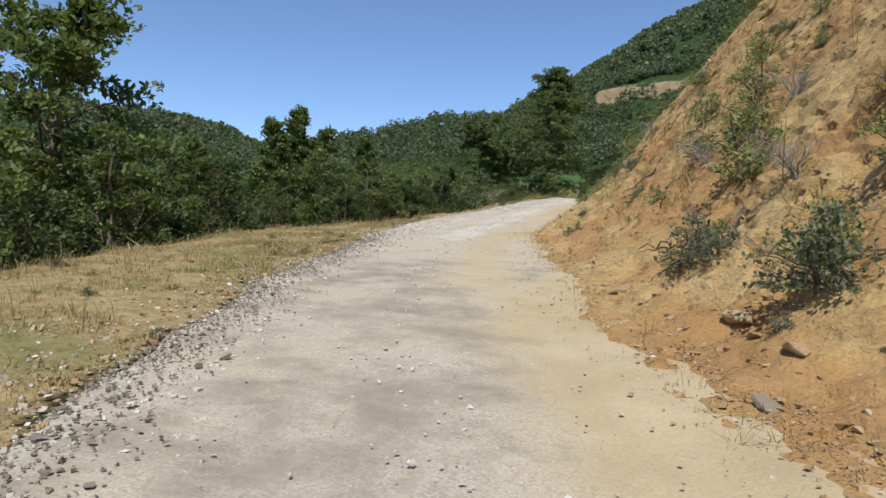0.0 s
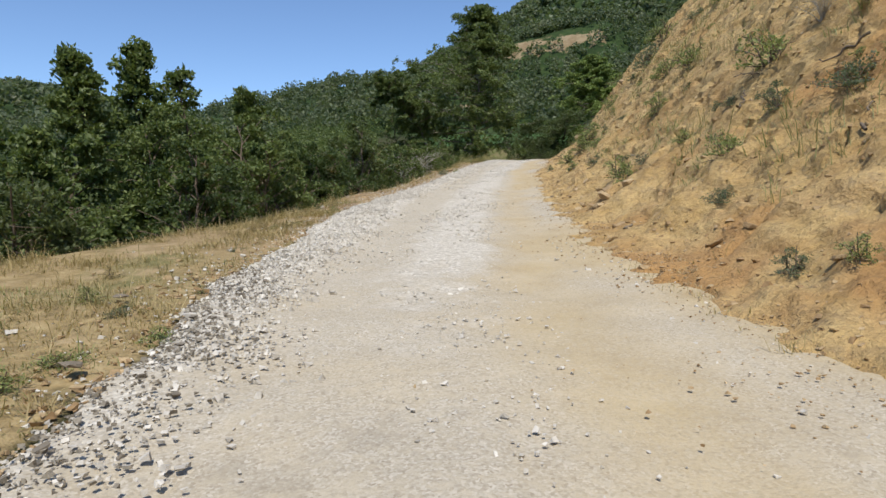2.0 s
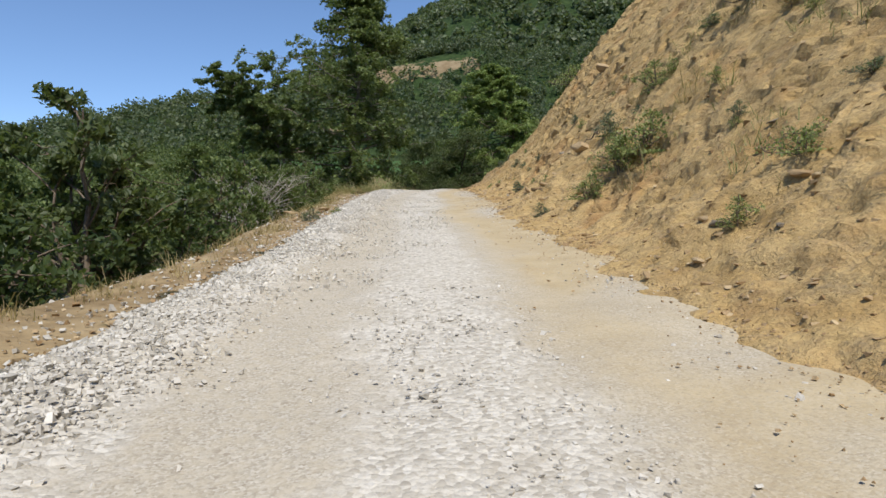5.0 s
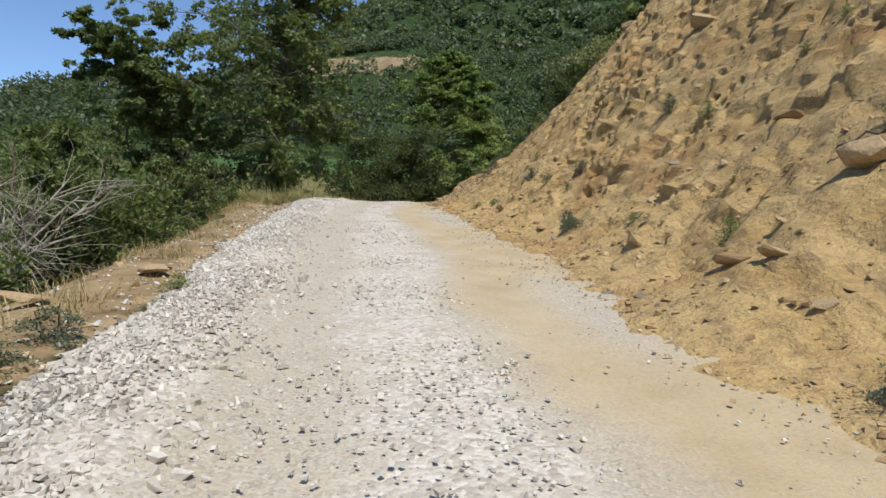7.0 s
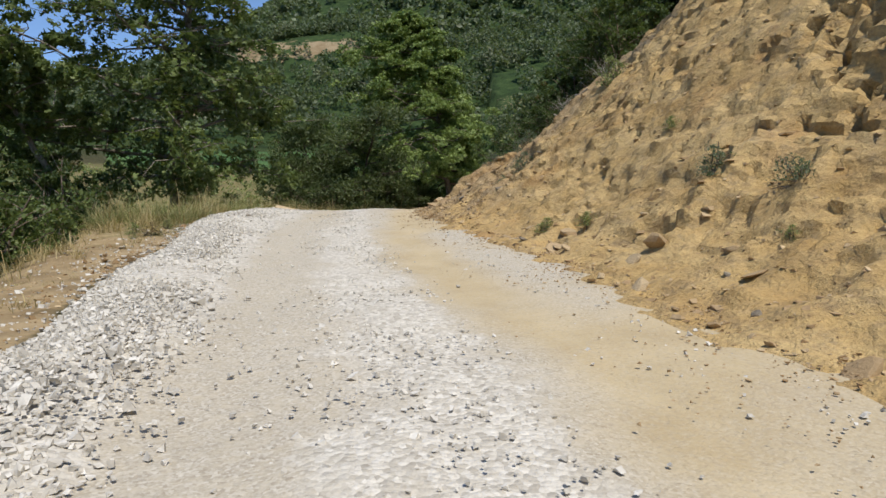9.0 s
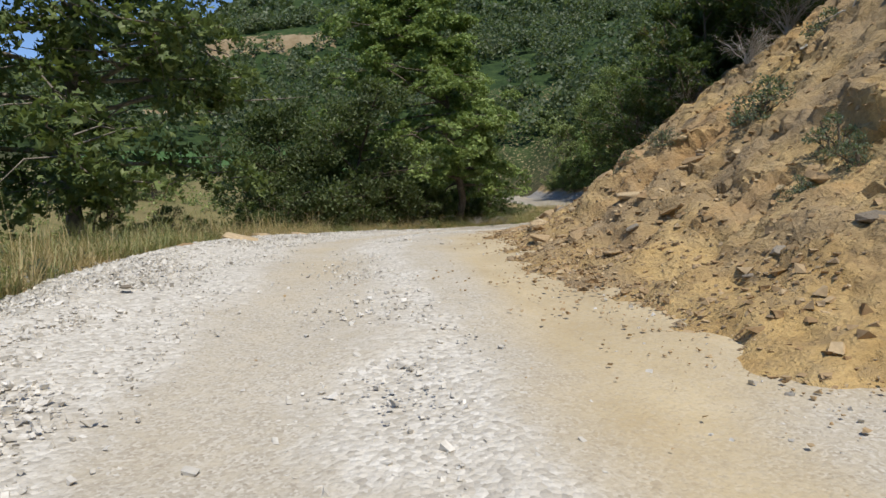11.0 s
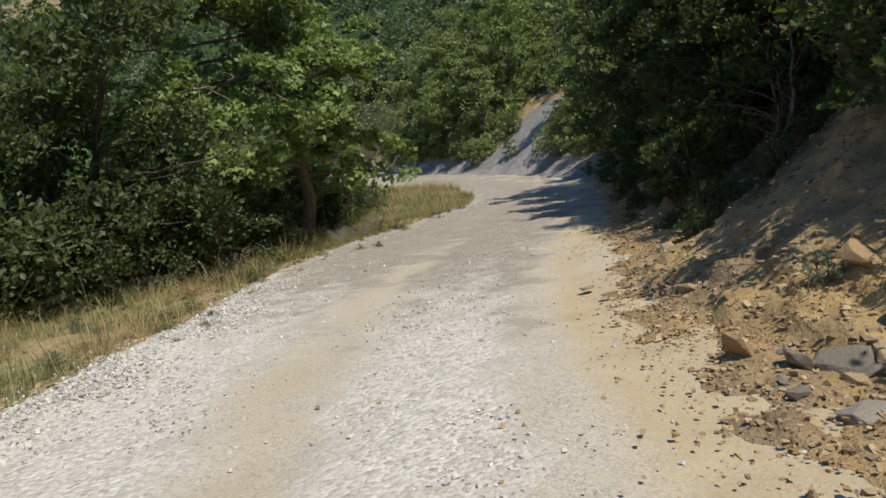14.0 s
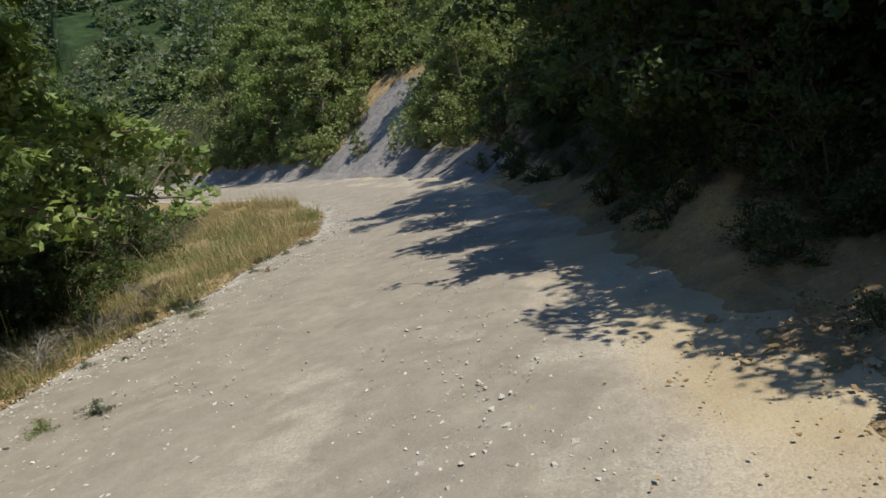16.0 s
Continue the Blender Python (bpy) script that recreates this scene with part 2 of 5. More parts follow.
def ground_material():
    m = Nodes("ground")
    big, mid, fine = m.noise(0.25, 5), m.noise(2.2, 5), m.noise(22, 4, 0.65)
    soil = m.ramp(mid, (0.3, (0.21, 0.145, 0.075)), (0.55, (0.34, 0.25, 0.135)), (0.75, (0.44, 0.335, 0.195)))
    dry = m.ramp(m.noise(5.5, 6, 0.7), (0.3, (0.17, 0.125, 0.06)), (0.5, (0.33, 0.245, 0.12)), (0.7, (0.45, 0.35, 0.19)))
    litter = m.ramp(mid, (0.3, (0.035, 0.035, 0.015)), (0.6, (0.075, 0.068, 0.03)), (0.8, (0.12, 0.09, 0.045)))
    meadow = m.ramp(m.noise(0.3, 9, 0.78), (0.35, (0.12, 0.11, 0.045)), (0.5, (0.20, 0.165, 0.075)), (0.64, (0.11, 0.12, 0.042)))
    crop = m.ramp(m.noise(0.3, 4), (0.3, (0.05, 0.105, 0.032)), (0.7, (0.08, 0.14, 0.045)))
    sand = m.ramp(m.noise(0.35, 6, 0.65), (0.35, (0.20, 0.14, 0.075)), (0.6, (0.29, 0.225, 0.135)), (0.72, (0.23, 0.13, 0.065)))
    wood = m.ramp(m.noise(0.35, 8, 0.7), (0.35, (0.016, 0.03, 0.010)), (0.55, (0.035, 0.06, 0.018)), (0.72, (0.075, 0.10, 0.034)))
    c = m.mix(m.attr("wood"), litter, wood)
    edge = m.math("ADD", m.attr("dry"), m.math("MULTIPLY", m.math("SUBTRACT", mid, 0.5), 0.9))
    c = m.mix(m.ramp(edge, (0.42, 0.0), (0.58, 1.0)), c, dry)
    grassy = m.ramp(m.noise(7, 6, 0.75), (0.3, (0.09, 0.10, 0.035)), (0.65, (0.20, 0.205, 0.08)))
    c = m.mix(m.math("MULTIPLY", m.ramp(m.noise(0.55, 5, 0.65), (0.5, 0.0), (0.62, 0.75)), m.attr("dry")), c, grassy)
    edge = m.math("ADD", m.attr("soil"), m.math("MULTIPLY", m.math("SUBTRACT", mid, 0.5), 0.9))
    c = m.mix(m.ramp(edge, (0.42, 0.0), (0.58, 1.0)), c, soil)
    c = m.mix(m.attr("meadow"), c, meadow)
    edge = m.math("ADD", m.attr("crop"), m.math("MULTIPLY", m.math("SUBTRACT", m.noise(0.2, 4), 0.5), 0.5))
    c = m.mix(m.ramp(edge, (0.47, 0.0), (0.53, 1.0)), c, crop)
    edge = m.math("ADD", m.attr("sand"), m.math("MULTIPLY", m.math("SUBTRACT", m.noise(0.16, 6, 0.7), 0.5), 2.0))
    c = m.mix(m.ramp(edge, (0.44, 0.0), (0.56, 1.0)), c, sand)
    n = m.bump(fine, 0.03, 0.8, m.bump(mid, 0.15, 0.7))
    return m.done(c, 0.95, n, 0.15)


def road_material():
    m = Nodes("gravel_road")
    mid, fine = m.noise(1.6, 5, 0.6), m.noise(40, 5, 0.7)
    grain = m.noise(11, 6, 0.75)
    tone, tone2 = m.cells(30), m.cells(70)
    stone = m.ramp(tone, (0.0, (0.38, 0.34, 0.275)), (0.45, (0.54, 0.495, 0.415)), (1.0, (0.71, 0.665, 0.58)))
    grit = m.ramp(tone2, (0.0, (0.32, 0.27, 0.20)), (0.5, (0.46, 0.41, 0.325)), (1.0, (0.61, 0.56, 0.465)))
    dust = m.ramp(mid, (0.3, (0.45, 0.39, 0.29)), (0.7, (0.54, 0.475, 0.365)))
    tan = m.ramp(mid, (0.3, (0.42, 0.32, 0.175)), (0.7, (0.53, 0.425, 0.255)))
    tar = m.ramp(m.noise(3.0, 6, 0.7), (0.3, (0.22, 0.19, 0.145)), (0.6, (0.325, 0.285, 0.22)), (0.8, (0.43, 0.38, 0.295)))
    loose = m.ramp(m.math("ADD", m.attr("loose"), m.math("MULTIPLY", m.math("SUBTRACT", m.noise(2.6, 5, 0.65), 0.5), 1.3)), (0.35, 0.0), (0.7, 1.0))
    c = m.mix(m.ramp(grain, (0.36, 0.0), (0.56, 1.0)), dust, grit)
    e = m.math("ADD", m.attr("tan"), m.math("MULTIPLY", m.math("SUBTRACT", m.noise(0.9, 5), 0.5), 0.9))
    c = m.mix(m.math("MULTIPLY", m.ramp(e, (0.25, 0.0), (0.85, 0.9)), m.ramp(m.noise(24, 5, 0.75), (0.3, 0.6), (0.55, 1.0))), c, tan)
    e = m.math("ADD", m.attr("tar"), m.math("MULTIPLY", m.math("SUBTRACT", m.noise(1.2, 6, 0.65), 0.5), 1.1))
    c = m.mix(m.ramp(e, (0.4, 0.0), (0.6, 0.8)), c, tar)
    c = m.mix(loose, c, stone)
    c = m.mix(m.ramp(fine, (0.33, 0.3), (0.5, 0.0)), c, (0.25, 0.21, 0.16))
    h1 = m.math("MULTIPLY", m.cells(30, "F1", "Distance"), loose)
    n = m.bump(h1, -0.014, 0.7, m.bump(m.cells(70, "F1", "Distance"), -0.006, 0.3, m.bump(fine, 0.012, 0.6)))
    return m.done(c, 0.93, n, 0.15)


def bank_material():
    m = Nodes("ochre_earth")
    strata = m.noise(1.0, 5, 0.6, 0.4, m.stretch((0.5, 0.5, 2.2)))
    mid, fine = m.noise(3.2, 6, 0.62), m.noise(28, 5, 0.7)
    c = m.ramp(strata, (0.28, (0.40, 0.245, 0.09)), (0.45, (0.53, 0.355, 0.14)), (0.6, (0.60, 0.425, 0.19)), (0.75, (0.49, 0.305, 0.11)))
    c = m.mix(m.ramp(mid, (0.35, 0.0), (0.7, 0.55)), c, (0.64, 0.47, 0.235))
    patchy = m.ramp(m.noise(4.5, 6, 0.75, 0.3, m.stretch((1.0, 1.0, 2.0))), (0.5, 0.0), (0.68, 0.65))
    c = m.mix(patchy, c, m.ramp(m.noise(1.7, 3), (0.4, (0.23, 0.15, 0.075)), (0.6, (0.27, 0.22, 0.15))))
    rust = m.ramp(m.math("ADD", m.noise(0.5, 5, 0.6), m.math("MULTIPLY", m.attr("rust"), 0.14)), (0.55, 0.0), (0.7, 0.65))
    c = m.mix(rust, c, (0.42, 0.215, 0.08))
    grey = m.ramp(m.math("ADD", m.attr("grey"), m.math("MULTIPLY", m.math("SUBTRACT", m.noise(0.7, 5), 0.5), 0.9)), (0.4, 0.0), (0.6, 1.0))
    c = m.mix(grey, c, m.ramp(mid, (0.3, (0.27, 0.195, 0.11)), (0.7, (0.41, 0.31, 0.185))))
    slate = m.ramp(m.math("ADD", m.attr("slate"), m.math("MULTIPLY", m.math("SUBTRACT", m.noise(0.7, 5), 0.5), 0.9)), (0.35, 0.0), (0.55, 1.0))
    c = m.mix(slate, c, m.ramp(mid, (0.3, (0.23, 0.225, 0.215)), (0.7, (0.37, 0.36, 0.335))))
    # leaf litter, coloured darker to deepen the shade at the bend
    floor = m.ramp(mid, (0.3, (0.035, 0.03, 0.016)), (0.6, (0.085, 0.068, 0.036)), (0.8, (0.15, 0.115, 0.065)))
    e = m.math("ADD", m.attr("litter_shade"), m.math("MULTIPLY", m.math("SUBTRACT", m.noise(1.1, 5), 0.5), 0.9))
    c = m.mix(m.ramp(e, (0.4, 0.0), (0.65, 1.0)), c, floor)
    c = m.mix(m.ramp(fine, (0.35, 0.35), (0.6, 0.0)), c, (0.22, 0.14, 0.065))
    beds = m.stretch((1.0, 1.0, 1.9))
    crumbs = m.math("ADD", m.cells(15, "F1", "Color", beds), m.math("MULTIPLY", m.cells(37, "F1", "Color", beds), 0.7))
    rough = m.ramp(m.noise(0.9, 4), (0.35, 0.25), (0.6, 1.0))
    n = m.bump(fine, 0.03, 0.8, m.bump(m.math("MULTIPLY", crumbs, rough), 0.03, 0.75, m.bump(mid, 0.14, 0.9)))
    c = m.mix(m.math("MULTIPLY", m.ramp(m.cells(15, "F1", "Color", beds), (0.0, 0.5), (0.4, 0.0)), rough), c, (0.30, 0.20, 0.10))
    return m.done(c, 0.95, n, 0.15)


def leaf_material(name, dark, bright, dry=None, share=0.0, patch=None):
    m = Nodes(name)
    r = m.island()
    c = m.ramp(r, (0.0, dark), (0.65, tuple((a + b) / 2 for a, b in zip(dark, bright))), (1.0, bright))
    if dry:
        c = m.mix(m.ramp(m.noise(0.8, 3), (0.62 - share, 0.0), (0.66, 1.0)), c, dry)
    if patch:
        c = m.mix(m.ramp(m.noise(0.06, 4, 0.7), (0.5, 0.0), (0.7, 0.7)), c, patch)
    c = m.mix(m.ramp(m.noise(1.1, 4, 0.65), (0.35, 0.5), (0.6, 0.0)), c, tuple(v * 0.8 for v in dark))
    m.done(c, 0.5, None, 0.3)
    tr = m.t.nodes.new("ShaderNodeBsdfTranslucent")
    m.link(m.mix(0.5, c, (0.24, 0.33, 0.05)), tr.inputs["Color"])
    mx = m.t.nodes.new("ShaderNodeMixShader")
    mx.inputs[0].default_value = 0.36
    m.link(m.bsdf.outputs[0], mx.inputs[1])
    m.link(tr.outputs[0], mx.inputs[2])
    m.link(mx.outputs[0], m.out.inputs["Surface"])
    return m.mat


def bark_material(name, dark, light):
    m = Nodes(name)
    v = m.noise(6, 6, 0.7, 0.3, m.stretch((3, 3, 0.7)))
    c = m.ramp(v, (0.3, dark), (0.65, light))
    return m.done(c, 0.95, m.bump(v, 0.03, 0.9), 0.15)


def stone_material(name, a, b, single=True):
    m = Nodes(name)
    r = m.single() if single else m.island()
    c = m.ramp(r, (0.0, a), (1.0, b))
    v = m.noise(14, 6, 0.65)
    c = m.mix(m.ramp(v, (0.35, 0.45), (0.65, 0.0)), c, tuple(k * 0.55 for k in a))
    return m.done(c, 0.93, m.bump(v, 0.02, 0.7), 0.2)


GROUND, ROAD, EARTH = ground_material(), road_material(), bank_material()
OAK = leaf_material("oak_leaf", (0.07, 0.105, 0.032), (0.25, 0.30, 0.10))
HOLM = leaf_material("holm_oak_leaf", (0.058, 0.082, 0.032), (0.165, 0.195, 0.078))
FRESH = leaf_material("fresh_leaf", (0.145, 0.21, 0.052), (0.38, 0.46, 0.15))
# dull leaf, kept dark to put shade into plants at the shaded bend
DULL_SHADE = leaf_material("dull_shade_leaf", (0.036, 0.060, 0.020), (0.105, 0.145, 0.05), (0.15, 0.09, 0.035), 0.03)
SAGE = leaf_material("sage_leaf", (0.10, 0.13, 0.085), (0.22, 0.26, 0.16))
# shrub leaf, brightened to stand in for sunlit foliage, oaks' too
SUNLIT_SHRUB = leaf_material("sunlit_shrub_leaf", (0.165, 0.21, 0.068), (0.43, 0.475, 0.18))
FAR = leaf_material("wood_leaf", (0.07, 0.098, 0.052), (0.20, 0.235, 0.12), None, 0.0, (0.21, 0.21, 0.115))
STRAW = leaf_material("straw", (0.38, 0.28, 0.13), (0.66, 0.53, 0.28))
GREEN = leaf_material("grass_blade", (0.21, 0.225, 0.085), (0.44, 0.43, 0.19))
BARK = bark_material("grey_bark", (0.09, 0.07, 0.05), (0.24, 0.19, 0.14))
PLANE = bark_material("plane_bark", (0.11, 0.092, 0.07), (0.29, 0.255, 0.205))
PALE = bark_material("pale_dead_wood", (0.28, 0.25, 0.20), (0.50, 0.46, 0.39))
DARKBARK = bark_material("dark_bark", (0.045, 0.036, 0.028), (0.14, 0.11, 0.08))
WHITE = stone_material("white_gravel", (0.48, 0.44, 0.37), (0.76, 0.715, 0.63), False)
OCHRE = stone_material("ochre_rock", (0.36, 0.24, 0.12), (0.56, 0.43, 0.26))
OCHRE_BITS = stone_material("ochre_bits", (0.30, 0.19, 0.09), (0.58, 0.44, 0.26), False)
SLATE = stone_material("grey_rock", (0.23, 0.19, 0.14), (0.36, 0.31, 0.235))
BROWN_BITS = stone_material("brown_bits", (0.20, 0.14, 0.08), (0.38, 0.29, 0.18), False)
SLATE_BITS = stone_material("dark_bits", (0.20, 0.17, 0.13), (0.36, 0.32, 0.25), False)

# ---- ground, road and cut bank ----
def axis_lines(a, b, fine, out_a, out_b, grow):
    mid = list(np.arange(a, b, fine))
    lo, v, st = [], a, fine
    while v > out_a:
        st *= grow
        v -= st
        lo.append(v)
    hi, v, st = [], mid[-1], fine
    while v < out_b:
        st *= grow
        v += st
        hi.append(v)
    return np.array(lo[::-1] + mid + hi)


gx = axis_lines(-14, 16, 0.25, -1500, 1500, 1.05)
gy = axis_lines(-34, 60, 0.25, -1200, 1600, 1.045)
GX, GY = np.meshgrid(gx, gy)
GZ, GI, GU = height(GX, GY)
yc = CY[GI]
t_, l_, o_ = toe(yc), left_edge(yc), shoulder(yc)
# the ground stays under the road's bed and under the bank's face
under = smooth(0.0, 0.5, GU - l_ + 0.1) * (1 - smooth(-0.6, -0.1, GU - t_ - 0.3))
face = smooth(-0.6, 0.2, GU - t_) * (1 - smooth(10.0, 12.5, GU - t_)) * smooth(-50, -46, yc) * (1 - smooth(100, 106, yc))
GZ = GZ - 0.12 * under - 1.5 * face
ground_me = mesh_np("ground", np.stack([GX, GY, GZ], -1).reshape(-1, 3), grid_faces(len(gy), len(gx)), True)
r0 = np.hypot(GX, GY - 8)
a0 = np.degrees(np.arctan2(GX, GY - 8))
verge = smooth(-0.3, 0.8, GU - o_ + 1.0) * (1 - smooth(-0.2, 0.3, GU - l_))
attribute(ground_me, "dry", verge * np.interp(yc, [-4, 2, 24, 30], [0.75, 0.45, 0.4, 0.8]) + 0.35 * smooth(0, 1, -GU + l_) * (GU < 0) * (r0 < 60) * 0.6)
attribute(ground_me, "soil", verge * np.interp(yc, [-13, -7, 22, 28, 40], [0.35, 0.72, 0.75, 0.4, 0.3]) + (GU > t_ - 0.5) * (np.abs(GU) < 40) * np.interp(yc, [40, 50, 56, 62], [0.6, 0.25, 0.25, 0.38]))
meadow = smooth(42, 52, r0) * (1 - smooth(94, 100, r0)) * smooth(-40, -24, a0) * (1 - smooth(0, 8, a0)) * (GU < -6)
attribute(ground_me, "meadow", meadow)
crop = smooth(90, 96, r0) * (1 - smooth(117, 123, r0)) * smooth(-20, -16, a0) * (1 - smooth(4, 7, a0))
attribute(ground_me, "crop", crop)
cut = smooth(-10, -8, a0) * (1 - smooth(0.8, 2.4, a0))
cut2 = np.exp(-((a0 + 12) / 3.5) ** 2)
attribute(ground_me, "sand", smooth(191, 195, r0) * (1 - smooth(199, 203, r0)) * cut * 0.8 + smooth(150, 153, r0) * (1 - smooth(156, 160, r0)) * cut2 * 0.75)
attribute(ground_me, "wood", smooth(100, 130, r0))
ground = tagged(part("ground", ground_me, GROUND), "dry grass verge, valley meadow and wooded hills beyond a mountain road", "ground", kind="structure")

# road bed: a strip along the line
near = (CY > -50)
ci = np.where(near)[0]
cs = np.arange(ci[0], ci[-1], 0.6)
cx, cy = np.interp(cs, np.arange(len(CL)), CL[:, 0]), np.interp(cs, np.arange(len(CL)), CL[:, 1])
rx, ry = np.interp(cs, np.arange(len(CL)), CR[:, 0]), np.interp(cs, np.arange(len(CL)), CR[:, 1])
W = np.linspace(0, 1, 56)
LE, TE = left_edge(cy)[:, None] - 0.35, toe(cy)[:, None] + 0.75
U = LE + (TE - LE) * W[None, :]
RX, RY = cx[:, None] + U * rx[:, None], cy[:, None] + U * ry[:, None]
yy = np.repeat(cy[:, None], len(W), 1)
dl, dr = U - (LE + 0.35), (TE - 0.75) - U
gravelly = np.interp(yy, [-17, -11, 40, 46], [0.0, 1.0, 1.0, 0.1])
sway = 0.22 * vnoise(RX / 3.5, RY / 3.5, 0, 71) + 0.12 * vnoise(RX * 0.9, RY * 0.9, 0, 72)
rut = np.exp(-((U + sway - left_track(yy)) / 0.5) ** 2) + np.exp(-((U + sway - right_track(yy)) / 0.5) ** 2)
berm = np.exp(-((dl - 0.55) / 0.45) ** 2) * gravelly
RZ = road_z(yy) - 0.035 * rut + 0.07 * berm + 0.02 * vnoise(RX * 1.2, RY * 1.2, 0, 21) + 0.012 * vnoise(RX * 5, RY * 5, 0, 22)
RZ = RZ - 0.28 * (1 - smooth(-0.35, 0.12, dl)) - 0.30 * (1 - smooth(-0.7, -0.1, dr))
road_me = mesh_np("road", np.stack([RX, RY, RZ], -1).reshape(-1, 3), grid_faces(len(cs), len(W)), True)
loose = (1 - np.clip(rut, 0, 1)) * gravelly * smooth(1.0, 1.9, dr) * 0.8 + berm * 0.4 + 0.45 * smooth(0.7, 0.1, dl)
attribute(road_me, "loose", np.clip(loose, 0, 1))
tan_w = np.exp(-((U + sway - right_track(yy) - 0.1) / 0.6) ** 2) * np.interp(yy, [-30, -20, -8, 12, 40, 50], [0.4, 0.4, 0.6, 0.8, 0.9, 0.4]) + (1 - smooth(-0.3, 1.0, dr + 2 * sway)) * 0.9
tan_w = tan_w + 0.45 * np.exp(-((U + sway - left_track(yy)) / 0.5) ** 2) * np.interp(yy, [22, 30, 44, 50], [0, 1, 1, 0.2])
attribute(road_me, "tan", np.clip(tan_w, 0, 1) + 0.3 * np.interp(yy, [-14, -6], [1, 0]))
tar_w = np.interp(yy, [-18, -13, 36, 42, 47, 70], [0.5, 0.0, 0.0, 0.6, 0.72, 0.8]) * (1 - 0.8 * np.clip(tan_w, 0, 1))
attribute(road_me, "tar", tar_w)
road = tagged(part("road", road_me, ROAD), "pale crushed limestone track with tan dusty wheel ruts", "road", kind="structure")

# cut bank: a strip up the slope, pushed out along its normal into ledges, pockets and clods
bi = np.where((CY > -50) & (CY < 108))[0]
split = np.where(CY < 48)[0][-1]
bs = np.r_[np.arange(bi[0], np.where(CY > -27)[0][0], 0.5), np.arange(np.where(CY > -27)[0][0], split, 0.3), np.arange(split, bi[-1], 0.7)]
bx, by = np.interp(bs, np.arange(len(CL)), CL[:, 0]), np.interp(bs, np.arange(len(CL)), CL[:, 1])
brx, bry = np.interp(bs, np.arange(len(CL)), CR[:, 0]), np.interp(bs, np.arange(len(CL)), CR[:, 1])
V = np.r_[np.linspace(-1.2, 4.5, 108), np.linspace(4.57, 7.6, 42), np.linspace(7.8, 12.5, 22)]
D = np.repeat(V[None, :], len(bs), 0)
BY = np.repeat(by[:, None], len(V), 1)
UU = toe(BY) + D
BX, BYY = bx[:, None] + UU * brx[:, None], by[:, None] + UU * bry[:, None]
wander = 0.36 * vnoise(bs * 0.25 / 1.7, 0.0, 0, 73)[:, None] + 0.15 * vnoise(bs * 0.25 / 0.5, 0.0, 0, 74)[:, None]
BZ = road_z(BY) + bank_rise(np.clip(D - 0.15 + wander * (1 - smooth(0.5, 2.5, D)), 0, None), BY) - 0.12 + 0.17 * smooth(-0.95, 0.3, D)
tx = np.gradient(np.stack([BX, BYY, BZ], -1), axis=1)
ts = np.gradient(np.stack([BX, BYY, BZ], -1), axis=0)
nrm = np.cross(ts, tx)
nrm /= np.linalg.norm(nrm, axis=-1, keepdims=True)
nrm *= np.sign(nrm[..., 2:3])
along = np.repeat((bs * 0.25)[:, None], len(V), 1)
rugged = np.interp(BY, [-50, -20, -5, 4, 14, 20, 30, 44, 50, 60], [0.7, 0.7, 0.65, 0.75, 1.0, 1.15, 1.2, 1.2, 0.9, 0.2]) * smooth(-0.1, 0.9, D)
rugged = rugged * (0.35 + 0.65 * smooth(-0.45, 0.35, vnoise(along / 1.7, BZ / 1.0, 0, 33)))
wa, wz = along + 0.3 * fbm(along / 0.7, BZ / 0.7, 0, 2, 81), BZ + 0.12 * along + 0.2 * fbm(along / 0.8, BZ / 0.6, 0, 2, 82)
over = BZ - road_z(BY)
# soft swells, crumbs, and beds of thin plates that stick out at their upper edge
push = 0.16 * fbm(along / 3.4, BZ / 2.4, 0, 2, 31) + 0.06 * fbm(wa / 0.55, wz / 0.36, 0, 4, 35, 0.62)
push = push + 0.012 * (0.5 - np.abs(vnoise(wa / 0.42, wz / 0.24, 0, 36))) + 0.03 * (0.5 - np.abs(vnoise(wa / 0.17, wz / 0.12, 0, 37)))
for thick, amp, reach, sd in ((0.33, 0.03, 0.8, 41), (0.15, 0.032, 0.4, 43)):
    bed = (wz / thick) % 1.0
    push = push + amp * bed**2 * smooth(0.0, 0.35, vnoise(along / reach, np.floor(wz / thick) * 1.7, 0, sd))
# rows of dark hollows washed out under the beds
band = np.exp(-(((over - 2.0 - 0.5 * vnoise(along / 3.0, 0.0, 0, 52)) / 0.85) ** 2)) * smooth(9, 17, BY) * (1 - smooth(33, 38, BY))
hollow = smooth(0.45, 0.75, fbm(wa / 0.36, wz / 0.26, 0, 3, 51, 0.65)) * smooth(-0.2, 0.25, vnoise(along / 1.1, BZ / 0.7, 0, 53)) * band
hollow = hollow + 0.4 * smooth(0.8, 1.05, fbm(wa / 0.34, wz / 0.2, 0, 3, 55, 0.65)) * smooth(0.6, 1.4, D)
push = push - 0.3 * hollow
gully = -0.07 * smooth(0.15, 0.6, vnoise(along / 0.6, BZ / 4.0, 0, 47)) * smooth(1.0, 2.0, D)
P3 = np.stack([BX, BYY, BZ], -1) + nrm * ((push + gully) * rugged + 0.05 * fbm(along * 3, (BZ + D) * 3, 0, 2, 61) * smooth(-0.85, -0.1, D) * (1 - 0.85 * smooth(48, 58, BY)))[..., None]
fade = smooth(10.5, 12.3, D)
P3[..., 2] -= 0.55 * fade
bank_me = mesh_np("bank", P3.reshape(-1, 3), grid_faces(len(bs), len(V)), True)
bank_me.set_sharp_from_angle(angle=radians(20))
